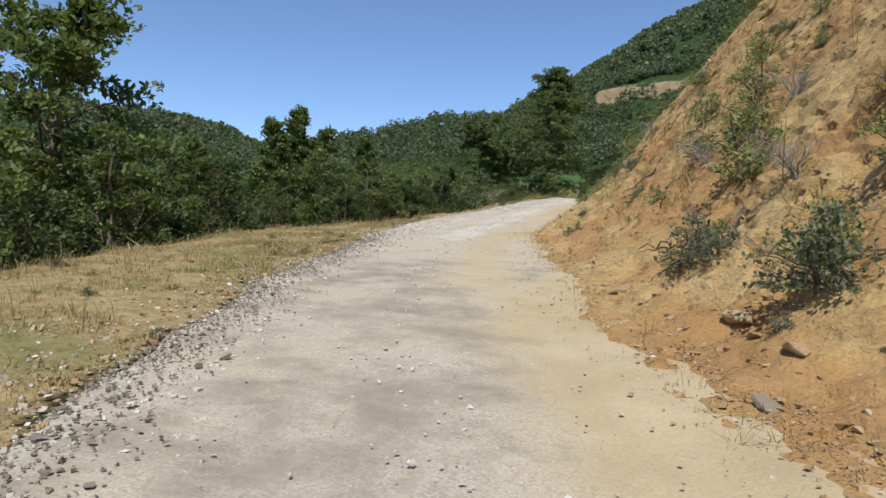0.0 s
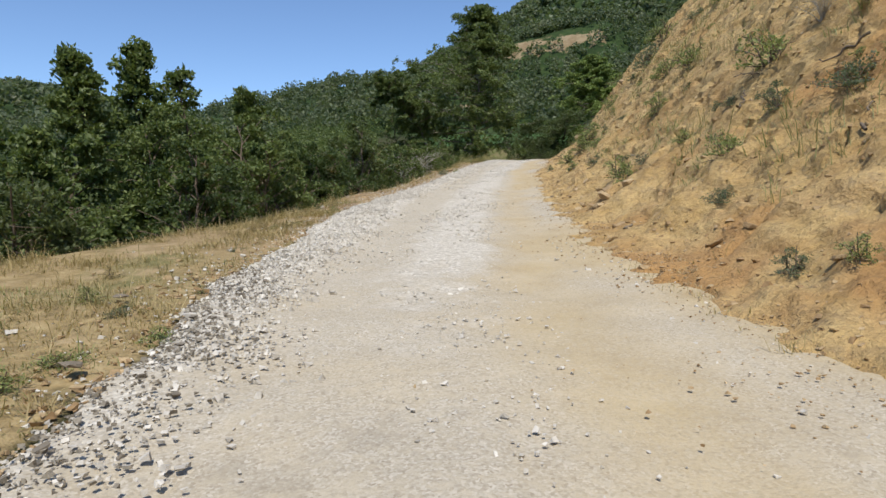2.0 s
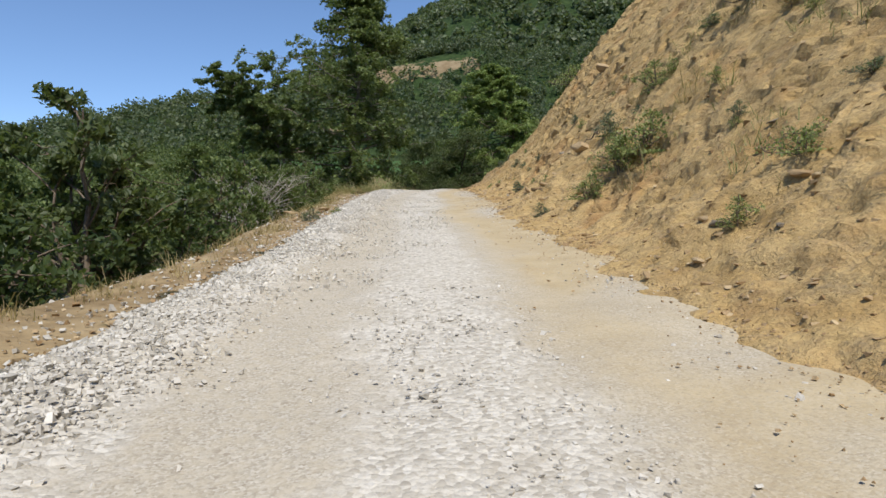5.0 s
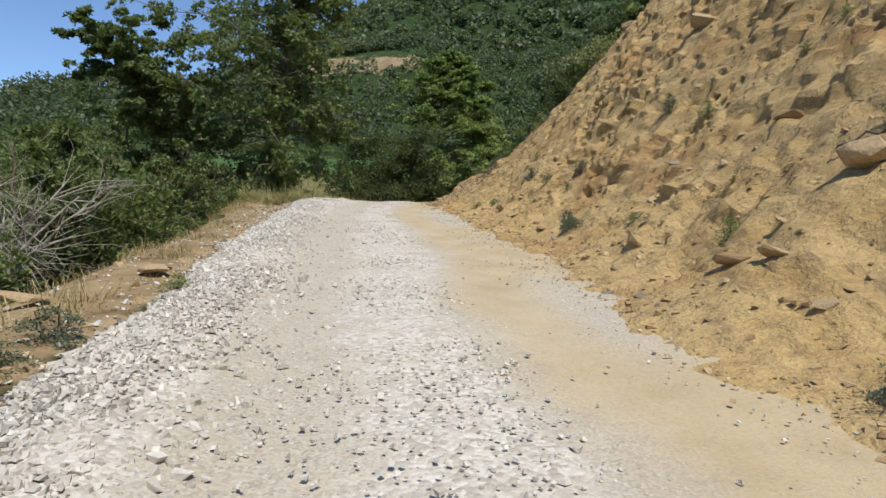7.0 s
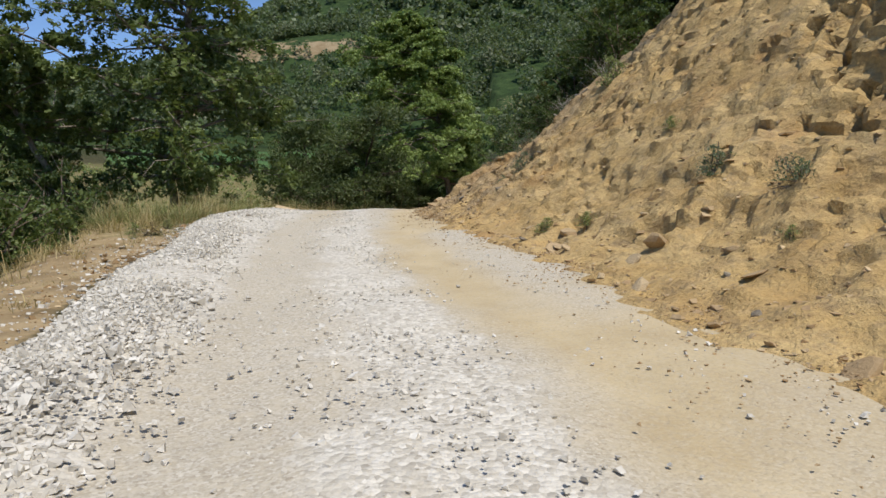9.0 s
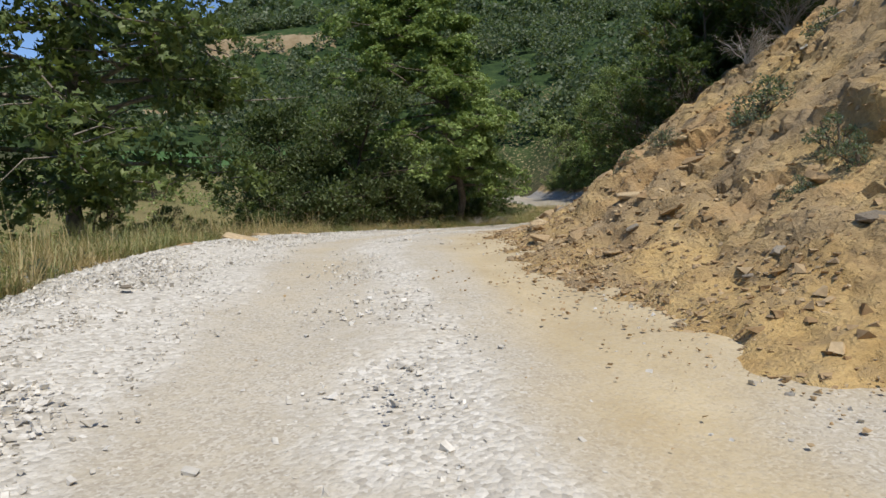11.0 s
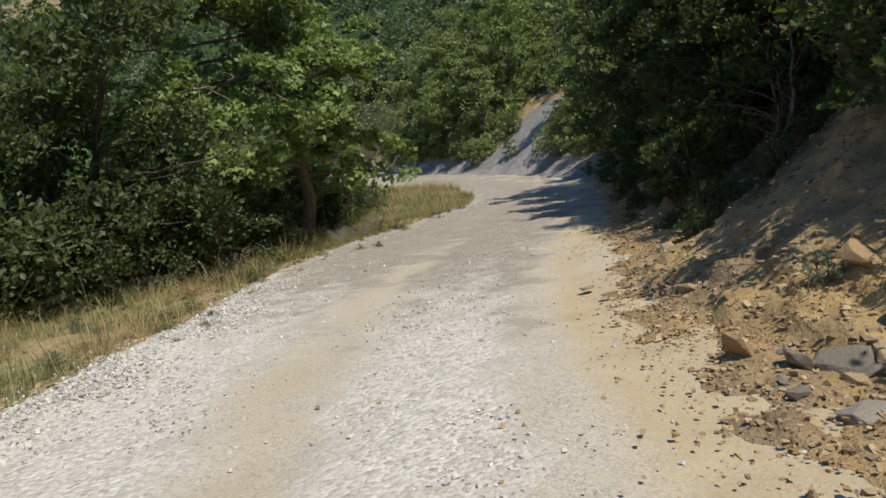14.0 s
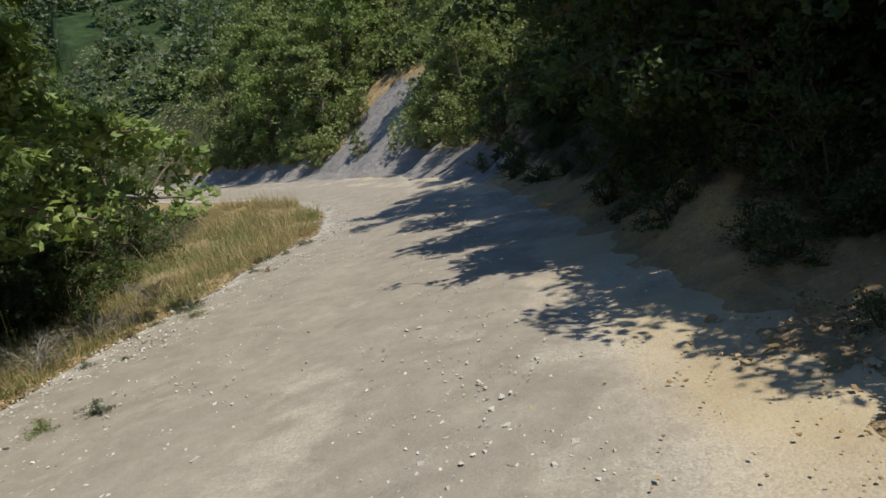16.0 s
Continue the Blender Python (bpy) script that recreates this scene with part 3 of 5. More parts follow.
scree = np.exp(-(((BY - 71.0 - 0.25 * D) / np.clip(5.2 - 0.45 * D, 2.2, 6)) ** 2)) * (1 - smooth(4.5, 7.5, D)) + 0.85 * smooth(56, 61, BY) * (1 - smooth(0.9, 2.3, D))
scree = np.clip(scree, 0, 1)
attribute(bank_me, "grey", np.interp(BY, [17, 24, 28, 44], [0.05, 0.32, 0.48, 0.5]).ravel())
attribute(bank_me, "slate", scree.ravel())
attribute(bank_me, "rust", (1 - smooth(-14, -3, BY)).ravel())
# litter on the brow and at the bend, where its dark colour adds shade
attribute(bank_me, "litter_shade", (smooth(39, 46, BY) * (1 - 0.5 * smooth(56, 62, BY)) * (1 - scree) * smooth(0.3, 1.4, D) + smooth(6.5, 10.0, D)).clip(0, 1).ravel())
bank = tagged(part("bank", bank_me, EARTH), "steep ochre earth cut with crumbling ledges beside the track", "earth bank", kind="structure")

# ---- trees and shrubs ----
RNG = np.random.default_rng(7)


def ground_at(x, y):
    return float(height(np.array([x]), np.array([y]))[0][0])


def tube(points, radii, sides=6):
    """Vertices and quads of a tapered tube."""
    p = np.asarray(points, float)
    t = np.gradient(p, axis=0)
    t /= np.linalg.norm(t, axis=1, keepdims=True) + 1e-9
    ref = np.where(np.abs(t[:, 2:3]) > 0.9, [[1.0, 0, 0]], [[0, 0, 1.0]])
    a = np.cross(t, ref)
    a /= np.linalg.norm(a, axis=1, keepdims=True)
    b = np.cross(t, a)
    w = np.linspace(0, 2 * np.pi, sides, endpoint=False)
    v = p[:, None] + np.asarray(radii)[:, None, None] * (np.cos(w)[None, :, None] * a[:, None] + np.sin(w)[None, :, None] * b[:, None])
    n = len(p)
    i = np.arange(n - 1)[:, None] * sides
    k = np.arange(sides)[None, :]
    f = np.stack([i + k, i + (k + 1) % sides, i + sides + (k + 1) % sides, i + sides + k], -1).reshape(-1, 4)
    return v.reshape(-1, 3), f


def merged(pieces):
    vs, fs, n = [], [], 0
    for v, f in pieces:
        vs.append(v)
        fs.append(f + n)
        n += len(v)
    return np.vstack(vs), np.vstack(fs)


def leaves(centres, size, rng, out=None, droop=0.2, slim=0.6, up=0.25, outward=0.6, loose=0.8, lobes=1):
    """Folded leaf blades at the centres: one blade of two triangles, or three lobes."""
    n = len(centres)
    axis = rng.normal(size=(n, 3))
    if out is not None:
        axis = axis * 0.7 + out
    axis[:, 2] -= droop
    axis /= np.linalg.norm(axis, axis=1, keepdims=True)
    face = rng.normal(size=(n, 3)) * loose
    face[:, 2] += up * 3
    if out is not None:
        face += out * outward
    side = np.cross(axis, face)
    side /= np.linalg.norm(side, axis=1, keepdims=True) + 1e-9
    nor = np.cross(side, axis)
    s = (size * rng.uniform(0.65, 1.25, n))[:, None]
    base = centres - axis * s * 0.5
    if lobes == 1:
        m = centres + nor * s * 0.08
        v = np.stack([base, m + side * s * slim * 0.5, base + axis * s, m - side * s * slim * 0.5], 1)
    else:
        ring = [base]
        for a, r in ((-80, 0.45), (-52, 0.72), (-28, 0.42), (0, 1.0), (28, 0.42), (52, 0.72), (80, 0.45)):
            w = math.radians(a)
            ring.append(base + (axis * math.cos(w) + side * math.sin(w)) * s * r - nor * s * 0.12 * abs(math.sin(w)))
        v = np.stack(ring, 1)
    k = v.shape[1]
    i = np.arange(n)[:, None] * k
    f = np.concatenate([i + [0, j, j + 1] for j in range(1, k - 1)], 1).reshape(-1, 3)
    return v.reshape(-1, 3), f


def grow(height_, spread, seed, trunk_r=0.12, limbs=26, leaf=0.13, count=9000, first=0.15, lean=(0, 0), upright=0.6, clump=0.45, stems=1, taper=0.9, layer=0.75, twigs=5, shape=(0.7, 0.95, 1.0, 0.68, 0.22), bias=(0.0, 0.0), lobes=1, inner=0.3):
    """Wood and leaf meshes of a broadleaf tree or bush, rooted at the origin."""
    rng = np.random.default_rng(seed)
    wood, spots = [], []
    for st in range(stems):
        off = rng.normal(size=2) * (0.25 if stems > 1 else 0) * spread * 0.4
        n = 9
        tt = np.linspace(0, 1, n)
        wob = np.cumsum(rng.normal(size=(n, 2)) * 0.02 * height_, 0)
        hh = height_ * (1 if st == 0 else rng.uniform(0.6, 0.95))
        tr = np.stack([lean[0] * tt * hh + wob[:, 0] + off[0] * (0.25 + 2.2 * tt * (stems > 1)), lean[1] * tt * hh + wob[:, 1] + off[1] * (0.25 + 2.2 * tt * (stems > 1)), tt * hh * 0.97 - 0.15], 1)
        wood.append(tube(tr, trunk_r * (1 - taper * tt) * (1 if st == 0 else 0.7) + 0.008, 7))
        for k in range(max(4, limbs // stems)):
            h = first + (1 - first) * ((k + rng.random()) / max(4, limbs // stems)) ** 0.9
            h = min(h, 0.99)
            p0 = np.array([np.interp(h, tt, tr[:, c]) for c in range(3)])
            az = k * 2.4 + rng.normal() * 0.5 + st
            prof = np.interp(h, [0, 0.2, 0.45, 0.75, 1.0], shape)
            ln = spread * prof * rng.uniform(0.55, 1.1) * (1 + bias[0] * math.cos(az) + bias[1] * math.sin(az))
            up = upright * (0.3 + h) * rng.uniform(0.5, 1.3)
            m = 6
            q = np.linspace(0, 1, m)
            d = np.array([math.cos(az), math.sin(az), 0])
            br = p0 + (q * ln)[:, None] * d + np.stack([np.zeros(m), np.zeros(m), up * ln * (q - 0.35 * q**2)], 1)
            br += np.cumsum(rng.normal(size=(m, 3)) * 0.05 * ln, 0) * q[:, None]
            r0 = trunk_r * 0.38 * (1 - 0.6 * h)
            wood.append(tube(br, r0 * (1 - 0.85 * q) + 0.005, 5))
            for b in range(twigs):
                w = rng.uniform(inner, 1.0)
                c = np.array([np.interp(w, q, br[:, j]) for j in range(3)])
                e = c + rng.normal(size=3) * np.array([1, 1, 0.8 * layer]) * min(ln, 4.2) * 0.26
                wood.append(tube(np.stack([c, (c + e) / 2 + rng.normal(size=3) * 0.04 * ln, e]), [r0 * 0.3 + 0.004, r0 * 0.2 + 0.003, 0.003], 4))
                spots += [e, (c + e) / 2]
            spots += [br[-1], br[-1], br[-2]]
    # flat sprays of leaves at the twigs' ends, with gaps between them
    spots = np.array(spots)
    spots = spots[rng.random(len(spots)) < 0.82]
    n = len(spots)
    out = spots - np.array([0, 0, height_ * 0.4])
    out /= np.linalg.norm(out, axis=1, keepdims=True) + 1e-6
    reach = clump * spread * 0.45 * rng.uniform(0.55, 1.35, n)
    nor = np.array([0, 0, 0.9]) + out * 0.6 + rng.normal(size=(n, 3)) * 0.28
    nor /= np.linalg.norm(nor, axis=1, keepdims=True)
    a = np.cross(nor, rng.normal(size=(n, 3)))
    a /= np.linalg.norm(a, axis=1, keepdims=True)
    b = np.cross(nor, a)
    who = rng.choice(n, count, p=reach**2 / (reach**2).sum())
    rr, ph, r = np.sqrt(rng.random(count)), rng.uniform(0, 2 * np.pi, count), reach[who]
    flat = (a[who] * np.cos(ph)[:, None] + b[who] * np.sin(ph)[:, None]) * rr[:, None]
    c = spots[who] + flat * r[:, None] + nor[who] * (r * (rng.normal(size=count) * 0.3 * layer - 0.25 * rr**2))[:, None]
    c[:, 2] = np.maximum(c[:, 2], 0.05)
    return merged(wood), leaves(c, leaf, rng, flat * 0.8 + nor[who] * 0.9, 0.15, up=0.12, outward=1.0, loose=0.42, lobes=lobes)


def plant(name, label, category, x, y, z, made, bark, leaf_mat, turn=0, size=1.0, group=""):
    """A tree or shrub: trunk and crown under one thing."""
    top = new(name)
    top.location, top.rotation_euler, top.scale = (x, y, z), (0, 0, turn), (size, size, size)
    (wv, wf), (lv, lf) = made
    part("trunk" if category == "tree" else "stem", mesh_np("wood", wv, wf, True), bark, top)
    part("crown" if category == "tree" else "foliage", mesh_np("leaves", lv, lf), leaf_mat, top)
    return tagged(top, label, category, group)



def on_road(y, u):
    """The place beside the road's line at y, u metres to its right, and the line's heading."""
    i = int(np.abs(CY - y).argmin())
    q = CL[i] + CR[i] * u
    return float(q[0]), float(q[1]), math.atan2(CT[i][1], CT[i][0])


def on_bank(y, u):
    """A place on the cut bank's face."""
    i = int(np.abs(by - y).argmin())
    j = int(np.abs(V - (u - toe(y))).argmin())
    return [float(v) for v in P3[i, j]]


OAKS = [grow(8.5, 3.4, 101, 0.15, 40, 0.21, 11500, 0.06, upright=0.75, clump=0.26),
        grow(9.5, 3.2, 102, 0.15, 44, 0.21, 11500, 0.06, upright=1.1, clump=0.25, stems=2),
        grow(8.0, 3.8, 103, 0.16, 40, 0.21, 12000, 0.05, upright=0.65, clump=0.26, stems=2)]
SPIRES = [grow(10.0, 2.5, 107, 0.13, 56, 0.2, 12000, 0.04, upright=0.9, clump=0.3, shape=(0.85, 1.0, 0.8, 0.42, 0.06)),
          grow(10.0, 2.9, 108, 0.13, 56, 0.2, 13000, 0.04, upright=0.8, clump=0.27, stems=2, shape=(0.9, 1.0, 0.75, 0.38, 0.06))]
FAR_OAKS = [grow(8.5, 3.4, 104, 0.15, 26, 0.33, 4500, 0.06, upright=0.65, clump=0.34, twigs=3),
            grow(9.5, 3.2, 105, 0.15, 26, 0.33, 4500, 0.06, upright=0.9, clump=0.34, stems=2, twigs=3),
            grow(8.0, 3.8, 106, 0.16, 26, 0.33, 4800, 0.05, upright=0.55, clump=0.34, stems=2, twigs=3)]
BUSHES = [grow(3.0, 1.7, 111, 0.05, 34, 0.13, 5200, 0.03, upright=0.9, clump=0.30, stems=4, twigs=3),
          grow(2.6, 1.9, 112, 0.05, 34, 0.125, 5200, 0.03, upright=0.7, clump=0.32, stems=5, twigs=3),
          grow(3.6, 1.5, 113, 0.06, 34, 0.13, 5200, 0.03, upright=1.3, clump=0.28, stems=4, twigs=3)]
FAR_BUSHES = [grow(3.0, 1.7, 114, 0.05, 24, 0.21, 2000, 0.03, upright=0.7, clump=0.38, stems=4, twigs=2),
              grow(2.6, 1.9, 115, 0.05, 24, 0.2, 2000, 0.03, upright=0.6, clump=0.38, stems=5, twigs=2),
              grow(3.4, 1.6, 116, 0.06, 24, 0.21, 2000, 0.03, upright=0.9, clump=0.36, stems=3, twigs=2)]
SMALLS = [grow(0.8, 0.5, 121, 0.015, 16, 0.055, 1100, 0.05, upright=0.8, clump=0.6, stems=4),
          grow(0.6, 0.55, 122, 0.012, 16, 0.05, 900, 0.05, upright=0.6, clump=0.6, stems=5),
          grow(0.9, 0.45, 123, 0.015, 16, 0.05, 1000, 0.05, upright=1.2, clump=0.55, stems=4)]
MADE = {}


def sown(kind, made_list, k, x, y, z, size, leaf_mat, bark, label, category, group, flat=1.0):
    """A copy of one of a kind's forms, turned and scaled; the first of each builds the meshes."""
    key = (kind, k, leaf_mat.name, made_list[k][1][0].shape[0])
    turn = RNG.uniform(0, 6.28)
    if key not in MADE:
        MADE[key] = plant(kind, label, category, x, y, z, made_list[k], bark, leaf_mat, turn, 1.0, group)
        ob = MADE[key]
        ob.matrix_basis = pose(x, y, z, 0, 0, math.degrees(turn)) @ Matrix.Diagonal((size, size, size * flat, 1))
    else:
        ob = copy_thing(MADE[key], Matrix())
        ob.matrix_basis = pose(x, y, z, 0, 0, math.degrees(turn)) @ Matrix.Diagonal((size, size, size * flat, 1))
        tagged(ob, label, category, group)
    return ob


# roadside trees that stand out by themselves
plant("tree", "tall plane tree with straight pale trunk and open conical crown", "tree", -8.0, 40.2, ground_at(-8.0, 40.2) - 0.1,
      grow(15.0, 7.4, 11, 0.2, 64, 0.205, 34000, 0.1, upright=0.34, clump=0.14, layer=0.6, twigs=10, shape=(0.7, 1.0, 0.86, 0.5, 0.1), bias=(-0.36, 0.22), lobes=3, inner=0.18), PLANE, OAK)
plant("tree", "plane tree with a bare pale trunk leaning far out", "tree", -9.4, 39.2, ground_at(-9.4, 39.2) - 0.1,
      grow(8.6, 3.3, 14, 0.13, 30, 0.2, 17000, 0.45, lean=(-0.62, -0.35), upright=0.4, clump=0.2, layer=0.6, twigs=7, shape=(0.2, 0.4, 0.8, 1.0, 0.8), lobes=3, inner=0.2), PLANE, OAK)
plant("tree", "bright green maple with low boughs on the inside of the bend", "tree", 4.6, 53.9, ground_at(4.6, 53.9) - 0.1,
      grow(13.0, 5.5, 12, 0.2, 84, 0.175, 62000, 0.17, upright=0.12, clump=0.19, lean=(-0.08, 0.02), layer=0.4, shape=(0.7, 0.95, 0.9, 0.6, 0.25), bias=(-0.42, 0.2), lobes=3), BARK, FRESH)
plant("tree", "dark dense evergreen oak beside the maple", "tree", -1.7, 51.6, ground_at(-1.7, 51.6) - 0.2,
      grow(6.6, 3.9, 13, 0.12, 64, 0.15, 46000, 0.03, upright=0.5, clump=0.32, stems=4), DARKBARK, HOLM)

# oaks below the verge and on the slopes
for x, y, s, k in ((-7.3, -16.4, 1.05, 0), (-10.5, -21.0, 1.05, 2), (-9.0, -9.5, 0.55, 2), (-8.0, -2.5, 0.6, 1), (-8.2, 2.2, 0.6, 0), (-10.5, 5.8, 0.66, 2),
                   (-14.5, -10.0, 0.85, 1), (-15.0, -3.0, 1.0, 2), (-4.4, -26.5, 0.9, 0), (-14.5, 9.0, 0.85, 1), (-16.0, 18.0, 0.8, 0), (-18.0, 30.0, 0.8, 2),
                   (-14.0, 40.5, 0.8, 1), (-20.0, 44.0, 0.85, 0)):
    sown("tree", OAKS, k, x, y, ground_at(x, y) - 0.15, s, OAK, BARK, "leafy roadside oak standing below the verge", "tree", "oaks below the verge")
for x, y, top, k in ((-9.2, -7.3, 1.9, 1), (-10.2, -3.7, 3.4, 0), (-12.6, 1.9, 5.3, 0), (-11.6, 2.9, 4.0, 1), (-12.7, 8.8, 4.6, 0)):
    low = ground_at(x, y) - 0.15
    sown("tree", SPIRES, k, x, y, low, (top - low) / 9.8, OAK, BARK, "young pointed oak on the slope below the verge", "tree", "oaks below the verge")
# oaks placed to cast the bend's shade; their dark leaf colour adds to it
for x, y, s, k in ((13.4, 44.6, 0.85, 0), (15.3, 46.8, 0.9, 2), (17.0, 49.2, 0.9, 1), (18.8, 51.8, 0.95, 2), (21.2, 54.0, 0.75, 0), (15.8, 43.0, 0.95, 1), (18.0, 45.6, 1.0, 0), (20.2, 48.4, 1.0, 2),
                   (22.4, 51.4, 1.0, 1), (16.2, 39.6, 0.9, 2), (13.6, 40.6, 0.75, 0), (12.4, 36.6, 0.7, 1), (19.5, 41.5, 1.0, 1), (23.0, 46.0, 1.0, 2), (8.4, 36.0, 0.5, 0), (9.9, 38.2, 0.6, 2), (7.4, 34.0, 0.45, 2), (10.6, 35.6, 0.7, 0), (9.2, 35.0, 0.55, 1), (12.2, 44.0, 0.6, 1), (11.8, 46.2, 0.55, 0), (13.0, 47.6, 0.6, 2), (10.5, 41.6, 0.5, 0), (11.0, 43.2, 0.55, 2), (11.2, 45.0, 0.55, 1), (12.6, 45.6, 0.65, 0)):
    sown("tree", OAKS, k, x, y, ground_at(x, y) - 0.5, s, DULL_SHADE, DARKBARK, "oak on the slope shading the road, leaves coloured dark for shade", "tree", "oaks over the shaded bend")
# wood above the far bend and on the slope beyond, sunlight put into its leaf colour
k = 0
for y in np.arange(64, 112, 4.2):
    for u in (13.5, 20.0, 27.0, 35.0):
        if y < 80 and u < 16:
            continue
        x, yy_, h = on_road(y + RNG.uniform(-1.6, 1.6), u + RNG.uniform(-2, 2))
        if math.hypot(x - 4.8, yy_ - 54.4) < 6:
            continue
        sown("tree", FAR_OAKS, k % 3, x, yy_, ground_at(x, yy_) - 0.4, RNG.uniform(0.35, 0.65), (SUNLIT_SHRUB, FRESH, SUNLIT_SHRUB)[k % 3], BARK, "oak in the wood above the far bend", "tree", "wood above the bend")
        k += 1
for x, y, s in ((9.5, 68.0, 0.8), (6.5, 75.0, 0.85), (11.5, 80.0, 0.8), (12.5, 90.0, 0.8), (1.5, 60.5, 0.8), (5.0, 86.0, 0.75), (-1.0, 57.0, 0.7)):
    sown("tree", OAKS, k % 3, x, y, ground_at(x, y) - 0.2, s, OAK, BARK, "oak between the far road and the meadow", "tree", "wood above the bend")
    k += 1

# oaks given the brighter leaf colours so that they look sunlit
for x, y, s, k, mat in ((25.5, 78.0, 0.9, 0, SUNLIT_SHRUB), (24.6, 82.5, 0.85, 1, FRESH), (27.6, 83.5, 1.0, 2, SUNLIT_SHRUB), (25.2, 88.0, 1.0, 1, SUNLIT_SHRUB), (28.6, 79.4, 0.95, 1, FRESH),
                        (23.8, 63.6, 0.6, 2, SUNLIT_SHRUB), (27.4, 66.4, 0.7, 0, SUNLIT_SHRUB), (31.5, 82.0, 1.1, 0, SUNLIT_SHRUB), (30.0, 87.0, 1.1, 2, SUNLIT_SHRUB)):
    sown("tree", OAKS, k, x, y, ground_at(x, y) - 0.4, s, mat, BARK, "sunlit oak on the slope over the far bend", "tree", "wood above the bend")

# hedge of bushes along the drop
for y in np.arange(-33, 31, 1.9):
    y = y + RNG.uniform(-0.5, 0.5)
    x, yy_, h = on_road(y, float(shoulder(y)) - RNG.uniform(1.4, 2.4))
    size = float(np.interp(y, [-33, -14, -4, 4, 10, 20, 30], [1.05, 0.95, 0.85, 0.95, 0.8, 0.75, 0.7])) * RNG.uniform(0.8, 1.15)
    if abs(y - 13.4) < 1.2:
        size *= 0.5
    sown("bush", BUSHES, int(RNG.integers(3)), x, yy_, ground_at(x, yy_) - 0.15, size, (OAK, OAK, HOLM, DULL_SHADE)[int(RNG.integers(4))], BARK, "dense green bush along the edge of the drop", "bush", "bushes along the drop")
    x, yy_, h = on_road(y + 0.9, float(shoulder(y)) - RNG.uniform(4.2, 6.5))
    sown("bush", FAR_BUSHES, int(RNG.integers(3)), x, yy_, ground_at(x, yy_) - 0.15, size * 1.35, OAK, BARK, "tall green bush on the slope below the road", "bush", "bushes along the drop")
for x, y, s in ((-9.3, 36.2, 0.7), (-12.2, 93.7, 1.3), (-9.7, 68.7, 0.5), (-8.4, 93.2, 0.45), (-22.0, 78.0, 0.8), (-17.0, 66.0, 0.5), (-10.6, 37.6, 0.85), (-7.2, 40.6, 0.6), (-11.5, 34.5, 0.8), (-8.6, 33.2, 0.55), (-6.4, 43.0, 0.5), (-12.5, 41.0, 1.0), (-4.6, 48.8, 0.6), (1.4, 52.6, 0.8),
                (3.0, 55.6, 0.9), (7.2, 57.5, 0.7), (9.0, 60.5, 0.6), (-4.0, 54.0, 0.9), (-8.0, 87.0, 1.2), (-14, 60, 0.8), (-11.5, 52.0, 0.7), (7.8, 64.5, 1.0)):
    sown("bush", BUSHES, int(RNG.integers(3)), x, y, ground_at(x, y) - 0.1, s, (OAK, DULL_SHADE)[int(RNG.integers(2))], BARK, "green bush at the foot of the trees", "bush", "bushes by the trees")
# the maple's shade is put into these bushes' dark leaf colour
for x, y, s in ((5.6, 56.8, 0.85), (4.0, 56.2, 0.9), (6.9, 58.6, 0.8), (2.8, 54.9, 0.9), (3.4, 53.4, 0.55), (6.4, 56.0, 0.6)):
    sown("bush", BUSHES, int(RNG.integers(3)), x, y, ground_at(x, y) - 0.15, s, DULL_SHADE, DARKBARK, "bush in the shade of the maple, leaves coloured dark for it", "bush", "bushes by the trees")
for x, y, s in ((-4.4, 50.6, 1.0), (-3.4, 49.6, 0.85), (-2.0, 49.0, 0.75), (-0.5, 49.6, 0.9), (0.9, 50.6, 1.05), (2.2, 51.6, 1.0), (3.2, 52.4, 0.8)):
    sown("bush", BUSHES, int(RNG.integers(3)), x, y, ground_at(x, y) - 0.15, s, HOLM, DARKBARK, "dark evergreen bush under the trees", "bush", "bushes by the trees")
# bushes on the far slope, in the sun, most with leaf colour brightened for it
for y, u, s in ((69.0, 6.4, 0.6), (72.2, 4.6, 0.4), (74.6, 6.6, 0.55), (76.5, 4.4, 0.7), (79, 4.6, 0.8), (83, 4.8, 0.8), (66.5, 4.6, 0.75), (63.5, 4.4, 0.8), (61.0, 4.4, 0.8), (87, 4.6, 0.9), (91, 4.8, 0.8), (95, 5.0, 0.9)):
    x, yy_, z = on_bank(y, u)
    sown("bush", BUSHES, int(RNG.integers(3)), x, yy_, z - 0.15, s, (SUNLIT_SHRUB, OAK)[int(RNG.integers(2))], BARK, "bush on the slope over the bend", "bush", "bushes over the bend")
for n in range(150):
    y, d = RNG.uniform(59, 97), RNG.uniform(2.4, 11.8)
    if abs(y - 71.5 - 0.25 * d) < 3.2 and d < 6.5 and n % 2 == 0:
        continue
    x, yy_, z = on_bank(y, float(toe(y)) + d)
    if n % 2:
        x, yy_, h = on_road(y, float(toe(y)) + d + 11)
        z = ground_at(x, yy_)
    sown("bush", FAR_BUSHES, n % 3, x, yy_, z - 0.2, RNG.uniform(0.45, 0.95), (SUNLIT_SHRUB, FRESH, SUNLIT_SHRUB, OAK)[n % 4], BARK, "sunlit bush on the slope over the bend", "bush", "bushes over the bend")
